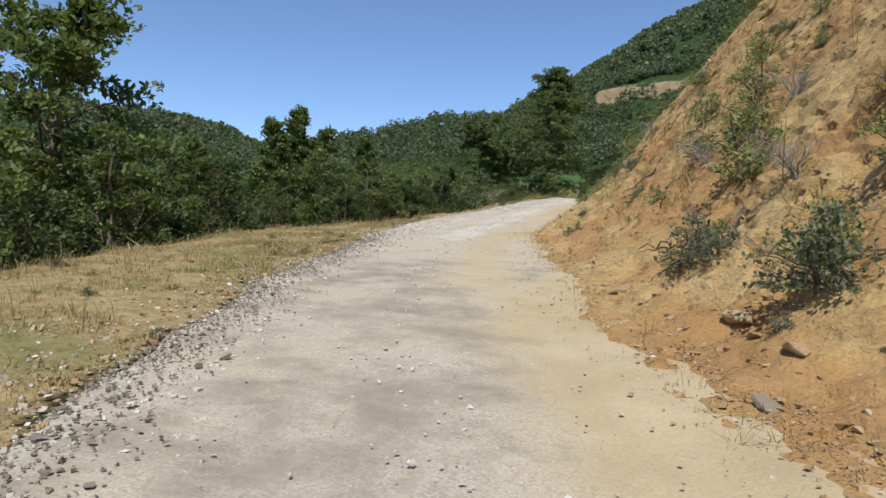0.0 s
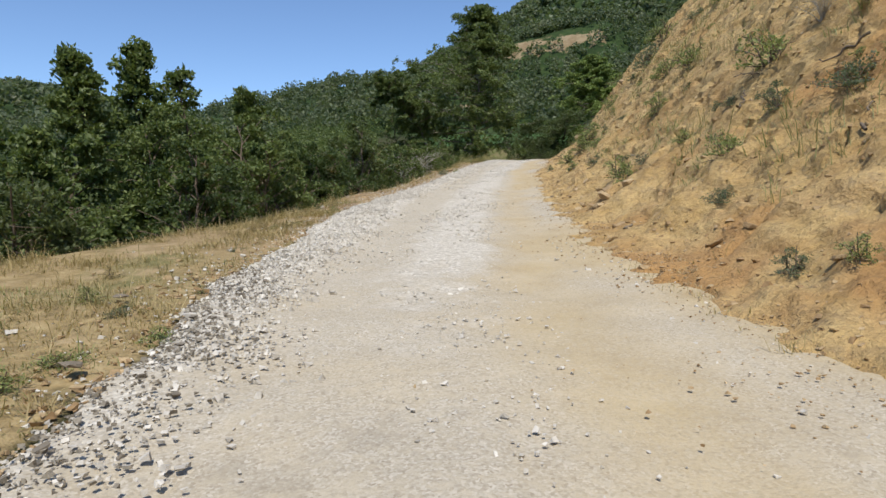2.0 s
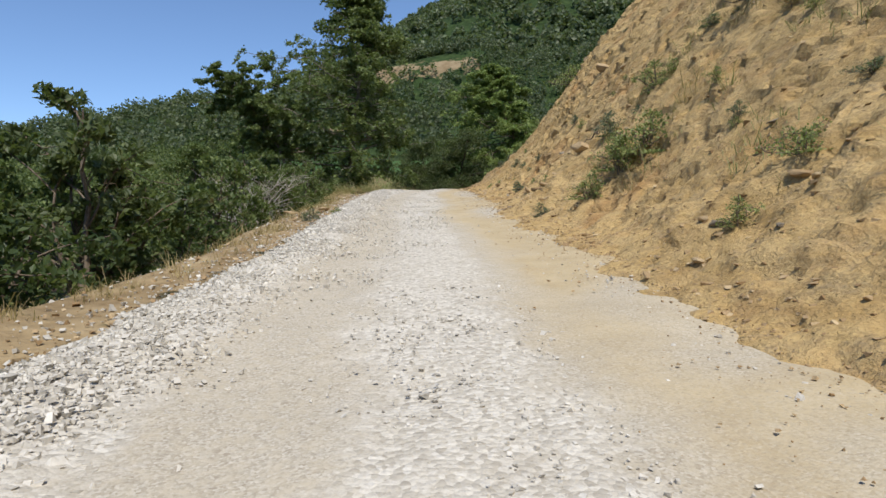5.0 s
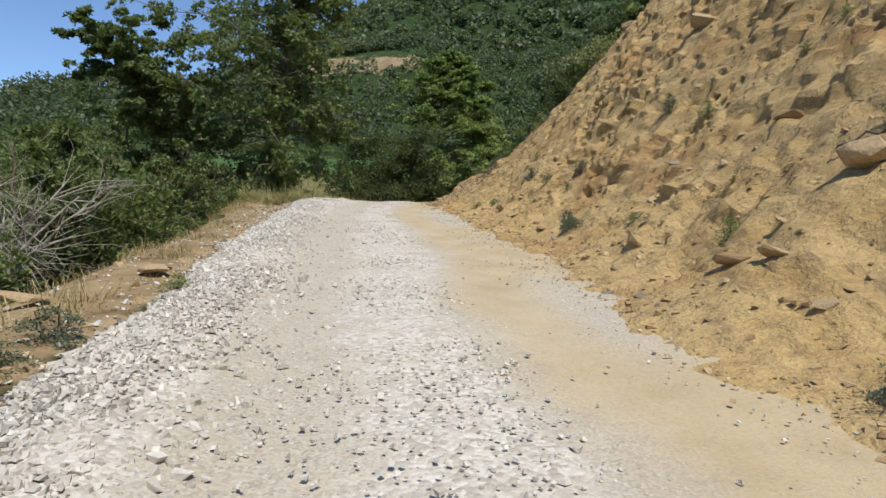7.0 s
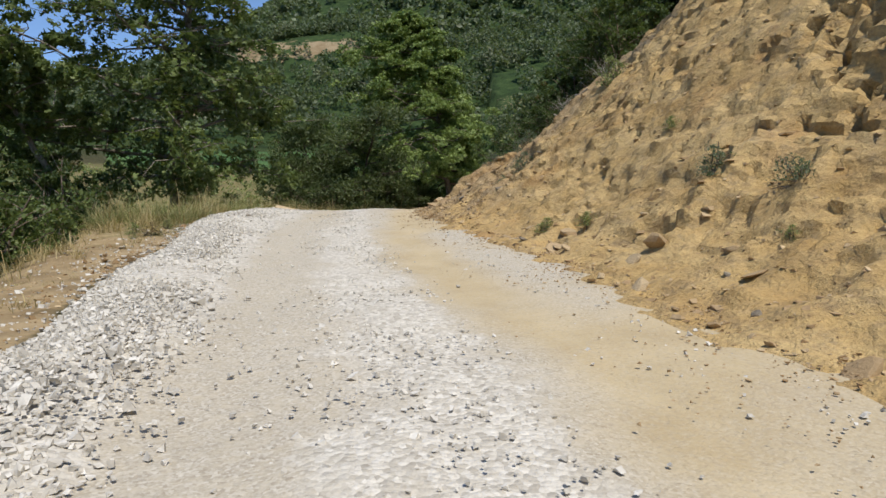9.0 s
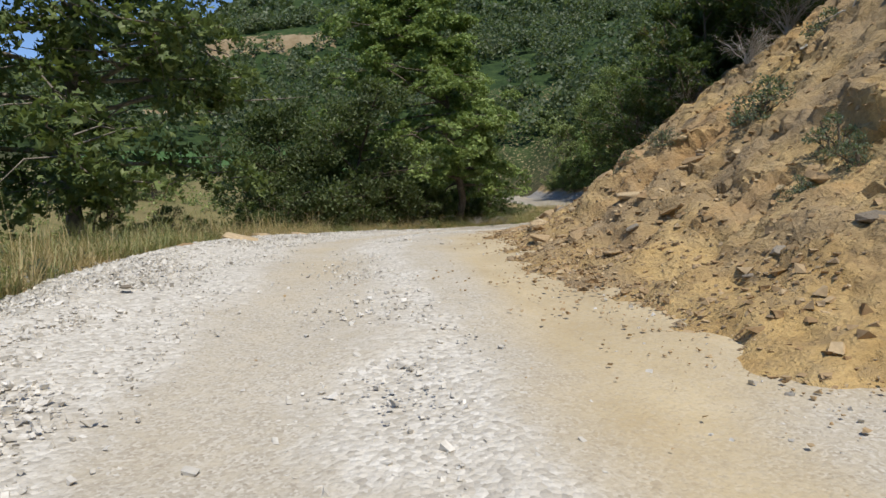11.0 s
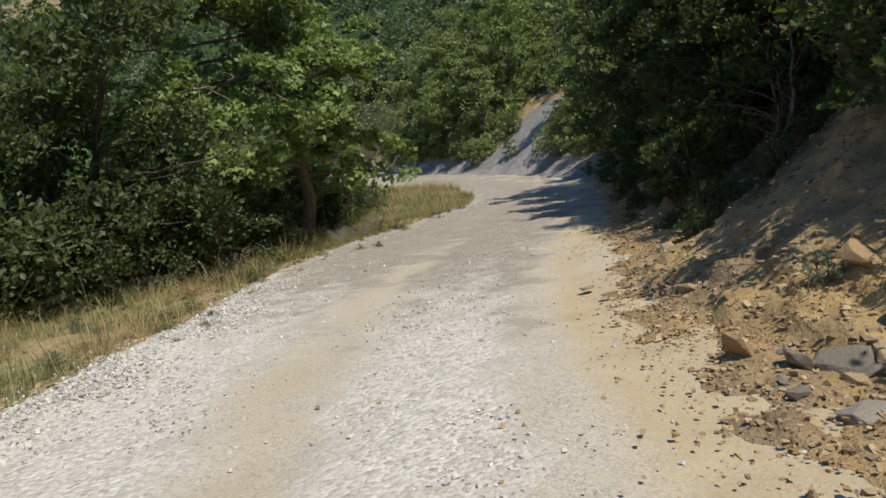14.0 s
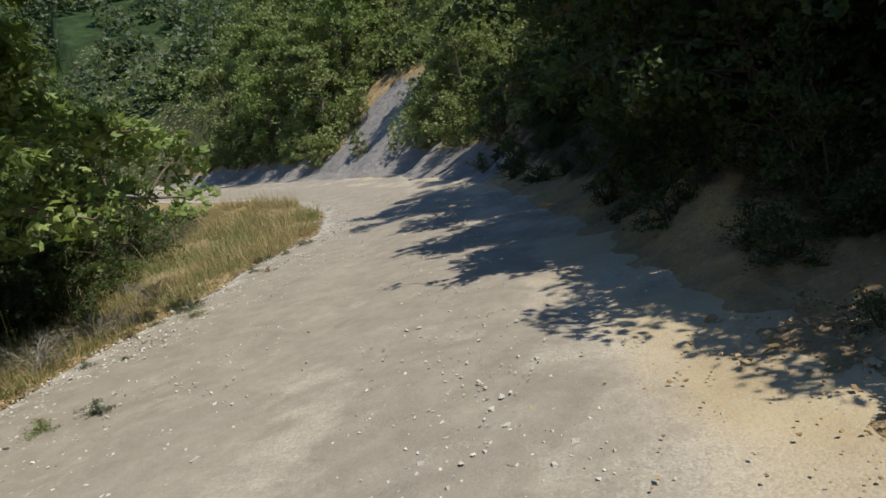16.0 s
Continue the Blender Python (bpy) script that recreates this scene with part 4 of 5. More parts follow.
# undergrowth on the shaded slope, its leaf colour darkened to deepen the shade
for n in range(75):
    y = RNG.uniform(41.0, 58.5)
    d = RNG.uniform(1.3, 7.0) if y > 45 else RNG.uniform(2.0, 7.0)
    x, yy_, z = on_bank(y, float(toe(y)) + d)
    sown("bush", BUSHES, int(RNG.integers(3)), x, yy_, z - 0.2, RNG.uniform(0.25, 0.45) + 0.09 * d, DULL_SHADE, DARKBARK, "bush on the shaded slope, leaves coloured dark for the shade", "bush", "bushes on the shaded slope")
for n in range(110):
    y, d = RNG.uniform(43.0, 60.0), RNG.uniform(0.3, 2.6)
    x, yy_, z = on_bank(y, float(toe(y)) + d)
    sown("shrub", SMALLS, n % 3, x, yy_, z - 0.05, RNG.uniform(0.4, 1.0), DULL_SHADE, DARKBARK, "shrub under the shading oaks, leaves coloured dark for the shade", "shrub", "shrubs in the shade")
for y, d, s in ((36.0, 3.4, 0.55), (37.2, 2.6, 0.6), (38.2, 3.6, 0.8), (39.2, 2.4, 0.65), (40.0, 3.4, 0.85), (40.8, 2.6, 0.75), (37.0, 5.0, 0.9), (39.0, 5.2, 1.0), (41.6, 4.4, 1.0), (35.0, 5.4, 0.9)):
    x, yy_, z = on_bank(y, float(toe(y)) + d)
    sown("bush", BUSHES, int(RNG.integers(3)), x, yy_, z - 0.2, s, DULL_SHADE, DARKBARK, "bush on the shaded slope, leaves coloured dark for the shade", "bush", "bushes on the shaded slope")

# shrubs on the cut bank: place along the road, distance to its right, size
SHRUBS = ((-18.5, 5.8, 0.9), (-20.6, 4.7, 1.1), (-19.6, 5.3, 0.9), (-11.3, 6.7, 0.7), (-15.7, 5.8, 0.7), (-23.8, 3.9, 0.7), (-23.8, 4.6, 0.7), (-16.6, 6.6, 0.7), (-23.2, 5.2, 0.6), (-10.1, 4.2, 0.55),
          (-8.9, 5.2, 0.9), (-2.5, 5.9, 0.9), (0.0, 5.9, 0.8), (-3.0, 5.0, 0.6), (1.7, 4.2, 0.6), (8.5, 5.3, 0.8), (7.5, 7.3, 1.2), (-4.7, 3.7, 0.6), (-5.7, 3.7, 0.55), (6.5, 4.4, 1.0), (6.9, 4.1, 0.8),
          (7.0, 3.6, 0.6), (25.7, 7.1, 1.8), (7.5, 4.3, 0.5), (10.7, 3.5, 0.3), (26.7, 5.5, 0.7))
SAGES = ((-17.8, 5.1, 0.65), (-21.8, 3.6, 0.75), (-22.3, 3.7, 0.6), (-24.3, 3.6, 0.85), (-11.6, 5.0, 0.6), (-10.4, 4.7, 0.45), (-11.1, 3.8, 0.35), (-14.0, 3.3, 0.3), (6.5, 6.5, 1.1), (9.0, 4.6, 0.6),
         (-6.4, 3.9, 0.4), (-2.2, 3.6, 0.35), (-3.4, 4.1, 0.3), (15.4, 3.6, 0.35), (8.0, 2.9, 0.35), (19.2, 4.2, 0.4), (15.2, 3.6, 0.4), (18.2, 4.6, 0.35), (27.7, 3.9, 0.45), (30.6, 3.7, 0.4), (27.2, 3.7, 0.35),
         (27.4, 3.4, 0.25), (29.4, 4.3, 0.6), (31.4, 3.4, 0.4), (30.4, 5.5, 0.6))
for rows, mat, words in ((SHRUBS, SUNLIT_SHRUB, "leafy green shrub rooted in the ochre bank"), (SAGES, SAGE, "grey-green sage tuft on the ochre bank")):
    for y, u, s in rows:
        x, yy_, z = on_bank(y, u)
        sown("shrub", SMALLS, int(RNG.integers(3)), x, yy_, z - 0.05, s * 1.25, mat, BARK, words, "shrub", "shrubs on the bank")
for n in range(70):
    y, u = RNG.uniform(-34, 40), None
    u = float(toe(y)) + RNG.uniform(0.6, 7.0)
    x, yy_, z = on_bank(y, u)
    sown("shrub", SMALLS, int(RNG.integers(3)), x, yy_, z - 0.05, RNG.uniform(0.18, 0.5), (SAGE, SUNLIT_SHRUB)[int(RNG.integers(2))], BARK, "small weed tuft on the ochre bank", "shrub", "shrubs on the bank")
for n in range(75):
    y = RNG.uniform(-24, 8)
    x, yy_, z = on_bank(y, float(toe(y)) + RNG.uniform(1.2, 6.5))
    sown("shrub", SMALLS, n % 3, x, yy_, z - 0.05, RNG.uniform(0.2, 0.6), (SAGE, SUNLIT_SHRUB, STRAW, SUNLIT_SHRUB)[n % 4], BARK, "tuft of weeds or dry grass on the ochre bank", "shrub", "shrubs on the bank", 0.7)
for n in range(64):
    y = RNG.uniform(41, 55)
    x, yy_, h = on_road(y, float(left_edge(y)) + RNG.uniform(-0.5, 0.9))
    sown("weed", SMALLS, n % 3, x, yy_, float(road_z(y)) - 0.03, RNG.uniform(0.15, 0.42), (SAGE, GREEN, STRAW)[n % 3], BARK, "low green weed in the gravel shoulder", "weed", "weeds along the shoulder", 0.6)
for n in range(26):
    y = RNG.uniform(-34, 36)
    u = float(toe(y)) + RNG.uniform(9.0, 13.0)
    x, yy_, h = on_road(y, u)
    sown("bush", BUSHES, int(RNG.integers(3)), x, yy_, ground_at(x, yy_) - 0.5, RNG.uniform(0.6, 1.1), (OAK, SUNLIT_SHRUB)[int(RNG.integers(2))], BARK, "bush on the brow of the cut bank", "bush", "bushes on the brow")
for y, u, s in ((3.0, 12.5, 0.55), (39, 12, 0.7), (-18, 13, 0.6)):
    x, yy_, h = on_road(y, u)
    sown("tree", OAKS, int(RNG.integers(3)), x, yy_, ground_at(x, yy_) - 0.4, s, SUNLIT_SHRUB, BARK, "young tree on the brow of the cut bank", "tree", "trees on the brow")
# weeds in the gravel shoulder
for y, u, s in ((11.2, -1.5, 0.4), (10.7, -1.45, 0.2), (9.5, -1.75, 0.55), (9.0, -1.8, 0.4), (-14.9, -2.1, 0.4), (-14.5, -1.7, 0.3), (35.2, -4.2, 0.35), (43.1, -4.3, 0.5), (42.1, -3.9, 0.4),
                (47.8, -3.2, 0.35), (47.6, -3.6, 0.35), (-16.4, -3.2, 0.3), (-15.4, -2.2, 0.4), (-17.3, -2.1, 0.3), (27.5, -3.4, 0.4), (28.5, -3.0, 0.3), (31, -3.6, 0.35), (33.5, -4.2, 0.45), (37, -4.6, 0.5)):
    x, yy_, h = on_road(y, u)
    sown("weed", SMALLS, int(RNG.integers(3)), x, yy_, float(road_z(y)) - 0.04, s, (SAGE, SUNLIT_SHRUB)[int(RNG.integers(2))], BARK, "low green weed in the gravel shoulder", "weed", "weeds along the shoulder", 0.7)

for n in range(130):
    y = RNG.choice([RNG.uniform(25, 52), RNG.uniform(-32, -2), RNG.uniform(25, 48)])
    w = RNG.uniform(0.0, 0.7)
    u = float(left_edge(y)) * (1 - w) + float(shoulder(y)) * w - 0.15
    x, yy_, h = on_road(y, u)
    sown("weed", SMALLS, int(RNG.integers(3)), x, yy_, ground_at(x, yy_) - 0.03, RNG.uniform(0.2, 0.55) * (0.6 if y < 0 else 1), (SAGE, SUNLIT_SHRUB, GREEN, STRAW)[int(RNG.integers(4))], BARK, "wild weed among the verge grass", "weed", "weeds along the shoulder", 0.8)


# dead bush, leaning dead trunk and fallen boughs
def bare(height_, spread, seed, stems):
    """The stems of a leafless bush, and its twigs."""
    rng = np.random.default_rng(seed)
    thick, thin = [], []
    for s in range(stems):
        az, n = rng.uniform(0, 6.28), 8
        q = np.linspace(0, 1, n)
        ln = height_ * rng.uniform(0.5, 1.0)
        d = np.array([math.cos(az), math.sin(az)]) * spread * rng.uniform(0.3, 1.0)
        p = np.stack([d[0] * q**1.3, d[1] * q**1.3, ln * q * (1 - 0.25 * q)], 1) + np.cumsum(rng.normal(size=(n, 3)) * 0.035, 0)
        p[0] = (0, 0, -0.1)
        thick.append(tube(p, 0.028 * (1 - 0.85 * q) + 0.003, 5))
        for b in range(9):
            w = rng.uniform(0.25, 0.95)
            c = np.array([np.interp(w, q, p[:, j]) for j in range(3)])
            e = c + np.r_[d * 0.4, 0.25] * rng.uniform(0.3, 1.0) + rng.normal(size=3) * 0.28
            thin.append(tube(np.stack([c, (c + e) / 2 + rng.normal(size=3) * 0.05, e]), [0.008, 0.005, 0.002], 4))
            for g in range(2):
                f = e + rng.normal(size=3) * 0.22
                thin.append(tube(np.stack([(c + e) / 2, (e + f) / 2, f]), [0.004, 0.003, 0.0015], 3))
    return merged(thick), merged(thin)


dead = tagged(new("dead_bush"), "grey leafless dead bush at the edge of the drop", "bush")
for word, (v, f) in zip(("stem", "twig"), bare(2.9, 1.3, 5, 16)):
    part(word, mesh_np(word, v, f, True), PALE, dead)
dead.location = (-5.5, 12.6, ground_at(-5.5, 12.6) + 0.1)
for n, (y, u, s) in enumerate(((33.5, 5.6, 0.4), (36.0, 5.2, 0.45), (38.5, 4.8, 0.4), (40.5, 5.0, 0.45), (34.8, 6.6, 0.5), (30.5, 6.4, 0.4), (-20.0, 5.6, 0.4), (-18.6, 4.9, 0.35), (-22.4, 4.5, 0.35), (-9.5, 5.6, 0.3))):
    x, yy_, z = on_bank(y, u)
    dry = copy_thing(dead, pose(x, yy_, z, 0, 0, 70 * n))
    dry.matrix_basis = pose(x, yy_, z - 0.03, 0, 0, 70 * n) @ Matrix.Diagonal((s, s, s * 0.7, 1))
    tagged(dry, "dry leafless twigs of a dead shrub on the bank", "bush", "dry shrubs on the bank")
for n, (x, y, s) in enumerate(((6.4, 53.6, 0.35), (5.4, 52.6, 0.4), (7.6, 55.2, 0.4), (2.2, 50.6, 0.4), (0.6, 49.2, 0.35))):
    dry = copy_thing(dead, pose(x, y, 0))
    dry.matrix_basis = pose(x, y, ground_at(x, y) - 0.02, 0, 0, 50 * n) @ Matrix.Diagonal((s, s, s * 0.6, 1))
    tagged(dry, "dry grey brushwood lying in the verge grass", "bush", "brushwood in the verge")
# bare roots and sticks hanging out of the bank
for n, (y, u, ln) in enumerate(((-17.6, 4.6, 0.9), (-15.4, 4.9, 1.1), (-18.8, 4.2, 0.6), (-21.0, 4.2, 0.8), (-22.2, 4.0, 0.7), (-20.2, 3.9, 0.6), (-13.2, 4.6, 0.8), (-16.2, 5.8, 0.9), (-14.2, 6.2, 0.8), (-11.2, 5.4, 0.6),
                                (-9.2, 4.7, 0.5), (9.8, 4.6, 0.7), (30.2, 5.2, 1.4), (29.4, 5.8, 0.9))):
    a = np.array(on_bank(y, u))
    b = np.array(on_bank(y + ln * 0.7, u - ln * (0.45 if n % 2 else -0.35)))
    q = np.linspace(0, 1, 8)[:, None]
    p = a * (1 - q) + b * q + RNG.normal(size=(8, 3)) * 0.03 + np.array([-0.04, 0, 0.05])
    v, f = tube(p, 0.017 * (1 - 0.7 * q[:, 0]) + 0.003, 5)
    tagged(part("root", mesh_np("root", v, f, True), BARK if n < 12 else PALE), "bare root sticking out of the earth bank", "root", "roots in the bank")
for a, b, r, words in (((0.2, -20.6, -2.75), (-1.1, -19.6, -2.2), 0.035, "pale dry bough lying on the verge"),
                       ((4.4, 52.9, 2.75), (2.6, 52.0, 2.7), 0.04, "dry bough lying under the maple"), ((2.6, 51.9, 2.6), (4.4, 52.5, 2.75), 0.03, "dry bough lying under the maple")):
    q = np.linspace(0, 1, 10)[:, None]
    p = np.array(a) * (1 - q) + np.array(b) * q + np.cumsum(RNG.normal(size=(10, 3)) * 0.012, 0)
    v, f = merged([tube(p, r * (1 - 0.75 * q[:, 0]), 7), tube(np.stack([p[6], p[6] + (0.1, 0.1, 5 * r), p[6] + (-0.2, 0.1, 9 * r)]), [r * 0.4, r * 0.25, r * 0.1], 5)])
    tagged(part("bough", mesh_np("dead_wood", v, f, True), PALE), words, "dead wood")


# ---- woods on the hills ----
def woods(name, spots, radii, per, leaf, mat, seed, label):
    """Crowns of a far wood: shells of leafy flakes, one object."""
    rng = np.random.default_rng(seed)
    n = len(spots)
    d = rng.normal(size=(n, per, 3))
    d[..., 2] = np.abs(d[..., 2]) * 0.9 - 0.25
    d /= np.linalg.norm(d, axis=-1, keepdims=True)
    lump = 0.68 + 0.3 * rng.random((n, per, 1))
    c = spots[:, None] + d * lump * radii[:, None, None] * np.array([1, 1, 1.15]) + np.array([0, 0, 0.75]) * radii[:, None, None]
    v, f = leaves(c.reshape(-1, 3), leaf, rng, d.reshape(-1, 3), 0.1, 0.8, 0.2, 1.8)
    return tagged(part(name, mesh_np(name, v, f), mat), label, "woods", kind="stuff")


def scatter(n, a0_, a1_, r0_, r1_, seed, keep=None):
    rng = np.random.default_rng(seed)
    a = np.radians(rng.uniform(a0_, a1_, n))
    r = np.sqrt(rng.uniform(r0_**2, r1_**2, n))
    x, y = r * np.sin(a), 8 + r * np.cos(a)
    ad = np.degrees(a)
    ok = ~((r < 126) & (r > 45) & (ad > -24) & (ad < 9))
    ok &= ~((np.abs(ad + 3.6) < 4.6) & (r > 195) & (r < 202.5)) & ~((np.abs(ad + 12) < 3) & (r > 145) & (r < 161))
    z, i, u = height(x, y)
    ok &= (u < -9) | (u > 14)
    return np.stack([x, y, z], 1)[ok], r[ok]


s1, q1 = scatter(520, -75, -18, 24, 130, 1)
woods("near_wood", s1, RNG.uniform(1.6, 2.8, len(s1)), 190, 0.34, OAK, 2, "green oak scrub filling the valley below the road")
rng_ = np.random.default_rng(41)
yy4, d4 = rng_.uniform(58, 100, 420), rng_.uniform(1.8, 11.5, 420)
free = (np.abs(yy4 - 71.3 - 0.25 * d4) > 3.2) | (d4 > 6.5)
s1 = np.array([on_bank(a, float(toe(a)) + b) for a, b in zip(yy4[free], d4[free])])
woods("scrub", s1 - np.array([0, 0, 0.3]), rng_.uniform(0.45, 1.05, len(s1)), 120, 0.2, SUNLIT_SHRUB, 42, "sunlit scrub covering the slope over the far bend")
s1, q1 = scatter(420, 9, 44, 52, 130, 11)
woods("slope_wood", s1, RNG.uniform(1.4, 2.6, len(s1)), 130, 0.42, SUNLIT_SHRUB, 12, "sunlit oak scrub on the slope above the far road")
s1, q1 = scatter(1700, -75, 32, 118, 235, 3)
woods("hillside_wood", s1, np.minimum(RNG.gamma(6.0, 0.36, len(s1)) + 0.6, 3.0), 110, 0.85, FAR, 4, "dense oak wood on the hillside")
s1, q1 = scatter(3300, -60, 30, 220, 480, 5)
woods("mountain_wood", s1, np.minimum(RNG.gamma(7.0, 0.36, len(s1)) + 0.8, 3.6), 56, 1.9, FAR, 6, "dense oak wood on the mountain")
s1, q1 = scatter(2600, -60, 10, 460, 680, 7)
woods("ridge_wood", s1, RNG.uniform(2.6, 3.8, len(s1)), 28, 3.4, FAR, 8, "dark wood along the far ridge")
rng_ = np.random.default_rng(31)
a1, r1 = np.radians(rng_.uniform(-26, 4, 900)), np.sqrt(rng_.uniform(44.0**2, 95.0**2, 900))
mx, my = r1 * np.sin(a1), 8 + r1 * np.cos(a1)
mz, mi, mu = height(mx, my)
s1 = np.stack([mx, my, mz - 0.15], 1)[mu < -10]
woods("meadow_tufts", s1, rng_.uniform(0.2, 0.55, len(s1)), 22, 0.2, SUNLIT_SHRUB, 32, "low tufts and thistles in the dry meadow")
# scattered bushes in the meadow's edges and a line along the field
for n in range(16):
    a, r = math.radians(RNG.uniform(-24, 6)), RNG.choice([RNG.uniform(60, 90), RNG.uniform(124, 134)])
    x, y = r * math.sin(a), 8 + r * math.cos(a)
    if on_road(y, 0)[0] - x > 8:
        sown("bush", BUSHES, n % 3, x, y, ground_at(x, y) - 0.1, RNG.uniform(0.6, 1.3), OAK, BARK, "bush at the edge of the green field", "bush", "bushes by the field")


# ---- grass ----
def blades(name, x, y, z, tall, mat, seed, label, wide=0.012):
    """Bent grass blades that lean out of small tufts."""
    rng = np.random.default_rng(seed)
    n = len(x)
    tuft = np.maximum(1, n // 14)
    who = rng.integers(0, tuft, n)
    pick = rng.integers(0, n, tuft)
    off = rng.normal(size=(n, 2)) * 0.055
    free = rng.random(n) < 0.35
    x = np.where(free, x, x[pick][who] + off[:, 0])
    y = np.where(free, y, y[pick][who] + off[:, 1])
    z = np.where(free, z, z[pick][who])
    az = np.where(free, rng.uniform(0, 6.28, n), np.arctan2(off[:, 1], off[:, 0]) + rng.normal(size=n) * 0.5)
    bend = rng.uniform(0.2, 2.2, n)
    h = tall * (0.3 + rng.gamma(2.0, 0.35, n)) * (0.55 + rng.gamma(2.0, 0.3, tuft))[who] * (1 + 0.6 * vnoise(x / 1.1, y / 1.1, 0, seed))
    dx, dy = np.cos(az), np.sin(az)
    p = np.stack([x, y, z], 1)
    side = np.stack([-dy, dx, np.zeros(n)], 1) * wide * rng.uniform(0.7, 1.4, n)[:, None]
    m = p + np.stack([dx * bend * h * 0.3, dy * bend * h * 0.3, h * 0.6], 1)
    t = p + np.stack([dx * bend * h * 0.9, dy * bend * h * 0.9, h * (1 - 0.4 * bend / 2.2)], 1)
    v = np.stack([p - side, p + side, m + side * 0.8, t, m - side * 0.8], 1).reshape(-1, 3)
    i = np.arange(n)[:, None] * 5
    f = np.concatenate([i + [0, 1, 2], i + [0, 2, 4], i + [4, 2, 3]], 1).reshape(-1, 3)
    return tagged(part(name, mesh_np(name, v, f), mat), label, "grass", kind="stuff")


def verge_spots(n, ya, yb, lo, hi, seed, patch=0.0, scale=0.7):
    """Random places between the fractions lo and hi of the way from the gravel's edge to the shoulder, in tufts."""
    rng = np.random.default_rng(seed)
    y, w = rng.uniform(ya, yb, n), rng.uniform(lo, hi, n)
    l, o = left_edge(y) - 0.05, shoulder(y) - 0.6
    i = np.abs(CY[None, :] - y[:, None]).argmin(1)
    u = l + (o - l) * w
    q = CL[i] + CR[i] * u[:, None] + CT[i] * rng.uniform(-0.3, 0.3, n)[:, None]
    ok = vnoise(q[:, 0] / scale, q[:, 1] / scale, 0, seed) + 0.4 * vnoise(q[:, 0] * 4, q[:, 1] * 4, 0, seed + 9) > patch
    q = q[ok]
    z, i2, u2 = height(q[:, 0], q[:, 1])
    return q[:, 0], q[:, 1], z - 0.02


x, y, z = verge_spots(115000, -36, -4, 0.0, 1.0, 301, -0.3)
blades("dry_grass", x, y, z, 0.062, STRAW, 311, "dry straw-coloured grass on the verge", 0.0032)
x, y, z = verge_spots(40000, -36, -2, 0.0, 0.6, 302, 0.2, 1.6)
blades("green_grass", x, y, z, 0.045, GREEN, 312, "green grass in patches on the verge", 0.0035)
x, y, z = verge_spots(26000, -7, 28, 0.2, 1.2, 303, 0.2, 0.5)
blades("dry_grass", x, y, z, 0.10, STRAW, 313, "sparse dry grass along the edge of the drop", 0.0035)
x, y, z = verge_spots(85000, 27.5, 62, 0.0, 1.05, 304, 0.0, 1.0)
blades("green_grass", x, y, z, 0.17, GREEN, 314, "tall green grass and weeds beside the gravel", 0.0042)
x, y, z = verge_spots(125000, 27, 70, 0.0, 1.0, 305, -0.25, 1.0)
blades("dry_grass", x, y, z, 0.19, STRAW, 315, "tall dry grass beside the gravel", 0.0036)
rng_ = np.random.default_rng(77)
yy2 = rng_.uniform(-30, -10, 1600)
i2 = np.abs(CY[None, :] - yy2[:, None]).argmin(1)
q2 = CL[i2] + CR[i2] * (toe(yy2) + rng_.uniform(-0.4, 0.7, 1600))[:, None]
blades("dry_grass", q2[:, 0], q2[:, 1], road_z(yy2) + 0.02 + 0.6 * np.clip(rng_.random(1600) - 1, 0, 1), 0.06, STRAW, 316, "thin dry grass at the foot of the bank", 0.003)

for seed, mat, words in ((331, STRAW, "dry grass tufts on the ochre bank"), (332, GREEN, "green grass tufts on the ochre bank")):
    rng_ = np.random.default_rng(seed)
    n = 30000
    yb, db = rng_.uniform(-27, 9, n), rng_.uniform(1.2, 7.5, n)
    ok = vnoise(yb / 0.8, db / 0.6, 0, seed) + 0.6 * vnoise(yb / 3.0, db / 2.2, 0, seed + 5) > 0.5
    ib, jb = np.abs(by[None, :] - yb[ok][:, None]).argmin(1), np.abs(V[None, :] - db[ok][:, None]).argmin(1)
    p = P3[ib, jb]
    blades("bank_grass", p[:, 0], p[:, 1], p[:, 2] - 0.03, 0.13, mat, seed, words, 0.0045)


# ---- stones ----
WEDGE = np.array([(a, b, c) for a in (-0.75, 0.75) for b, c in ((-1, -0.8), (1, -0.8), (0.1, 1))], float)
WEDGE_F = np.array([(0, 2, 1), (3, 4, 5), (0, 1, 4), (0, 4, 3), (1, 2, 5), (1, 5, 4), (2, 0, 3), (2, 3, 5)])


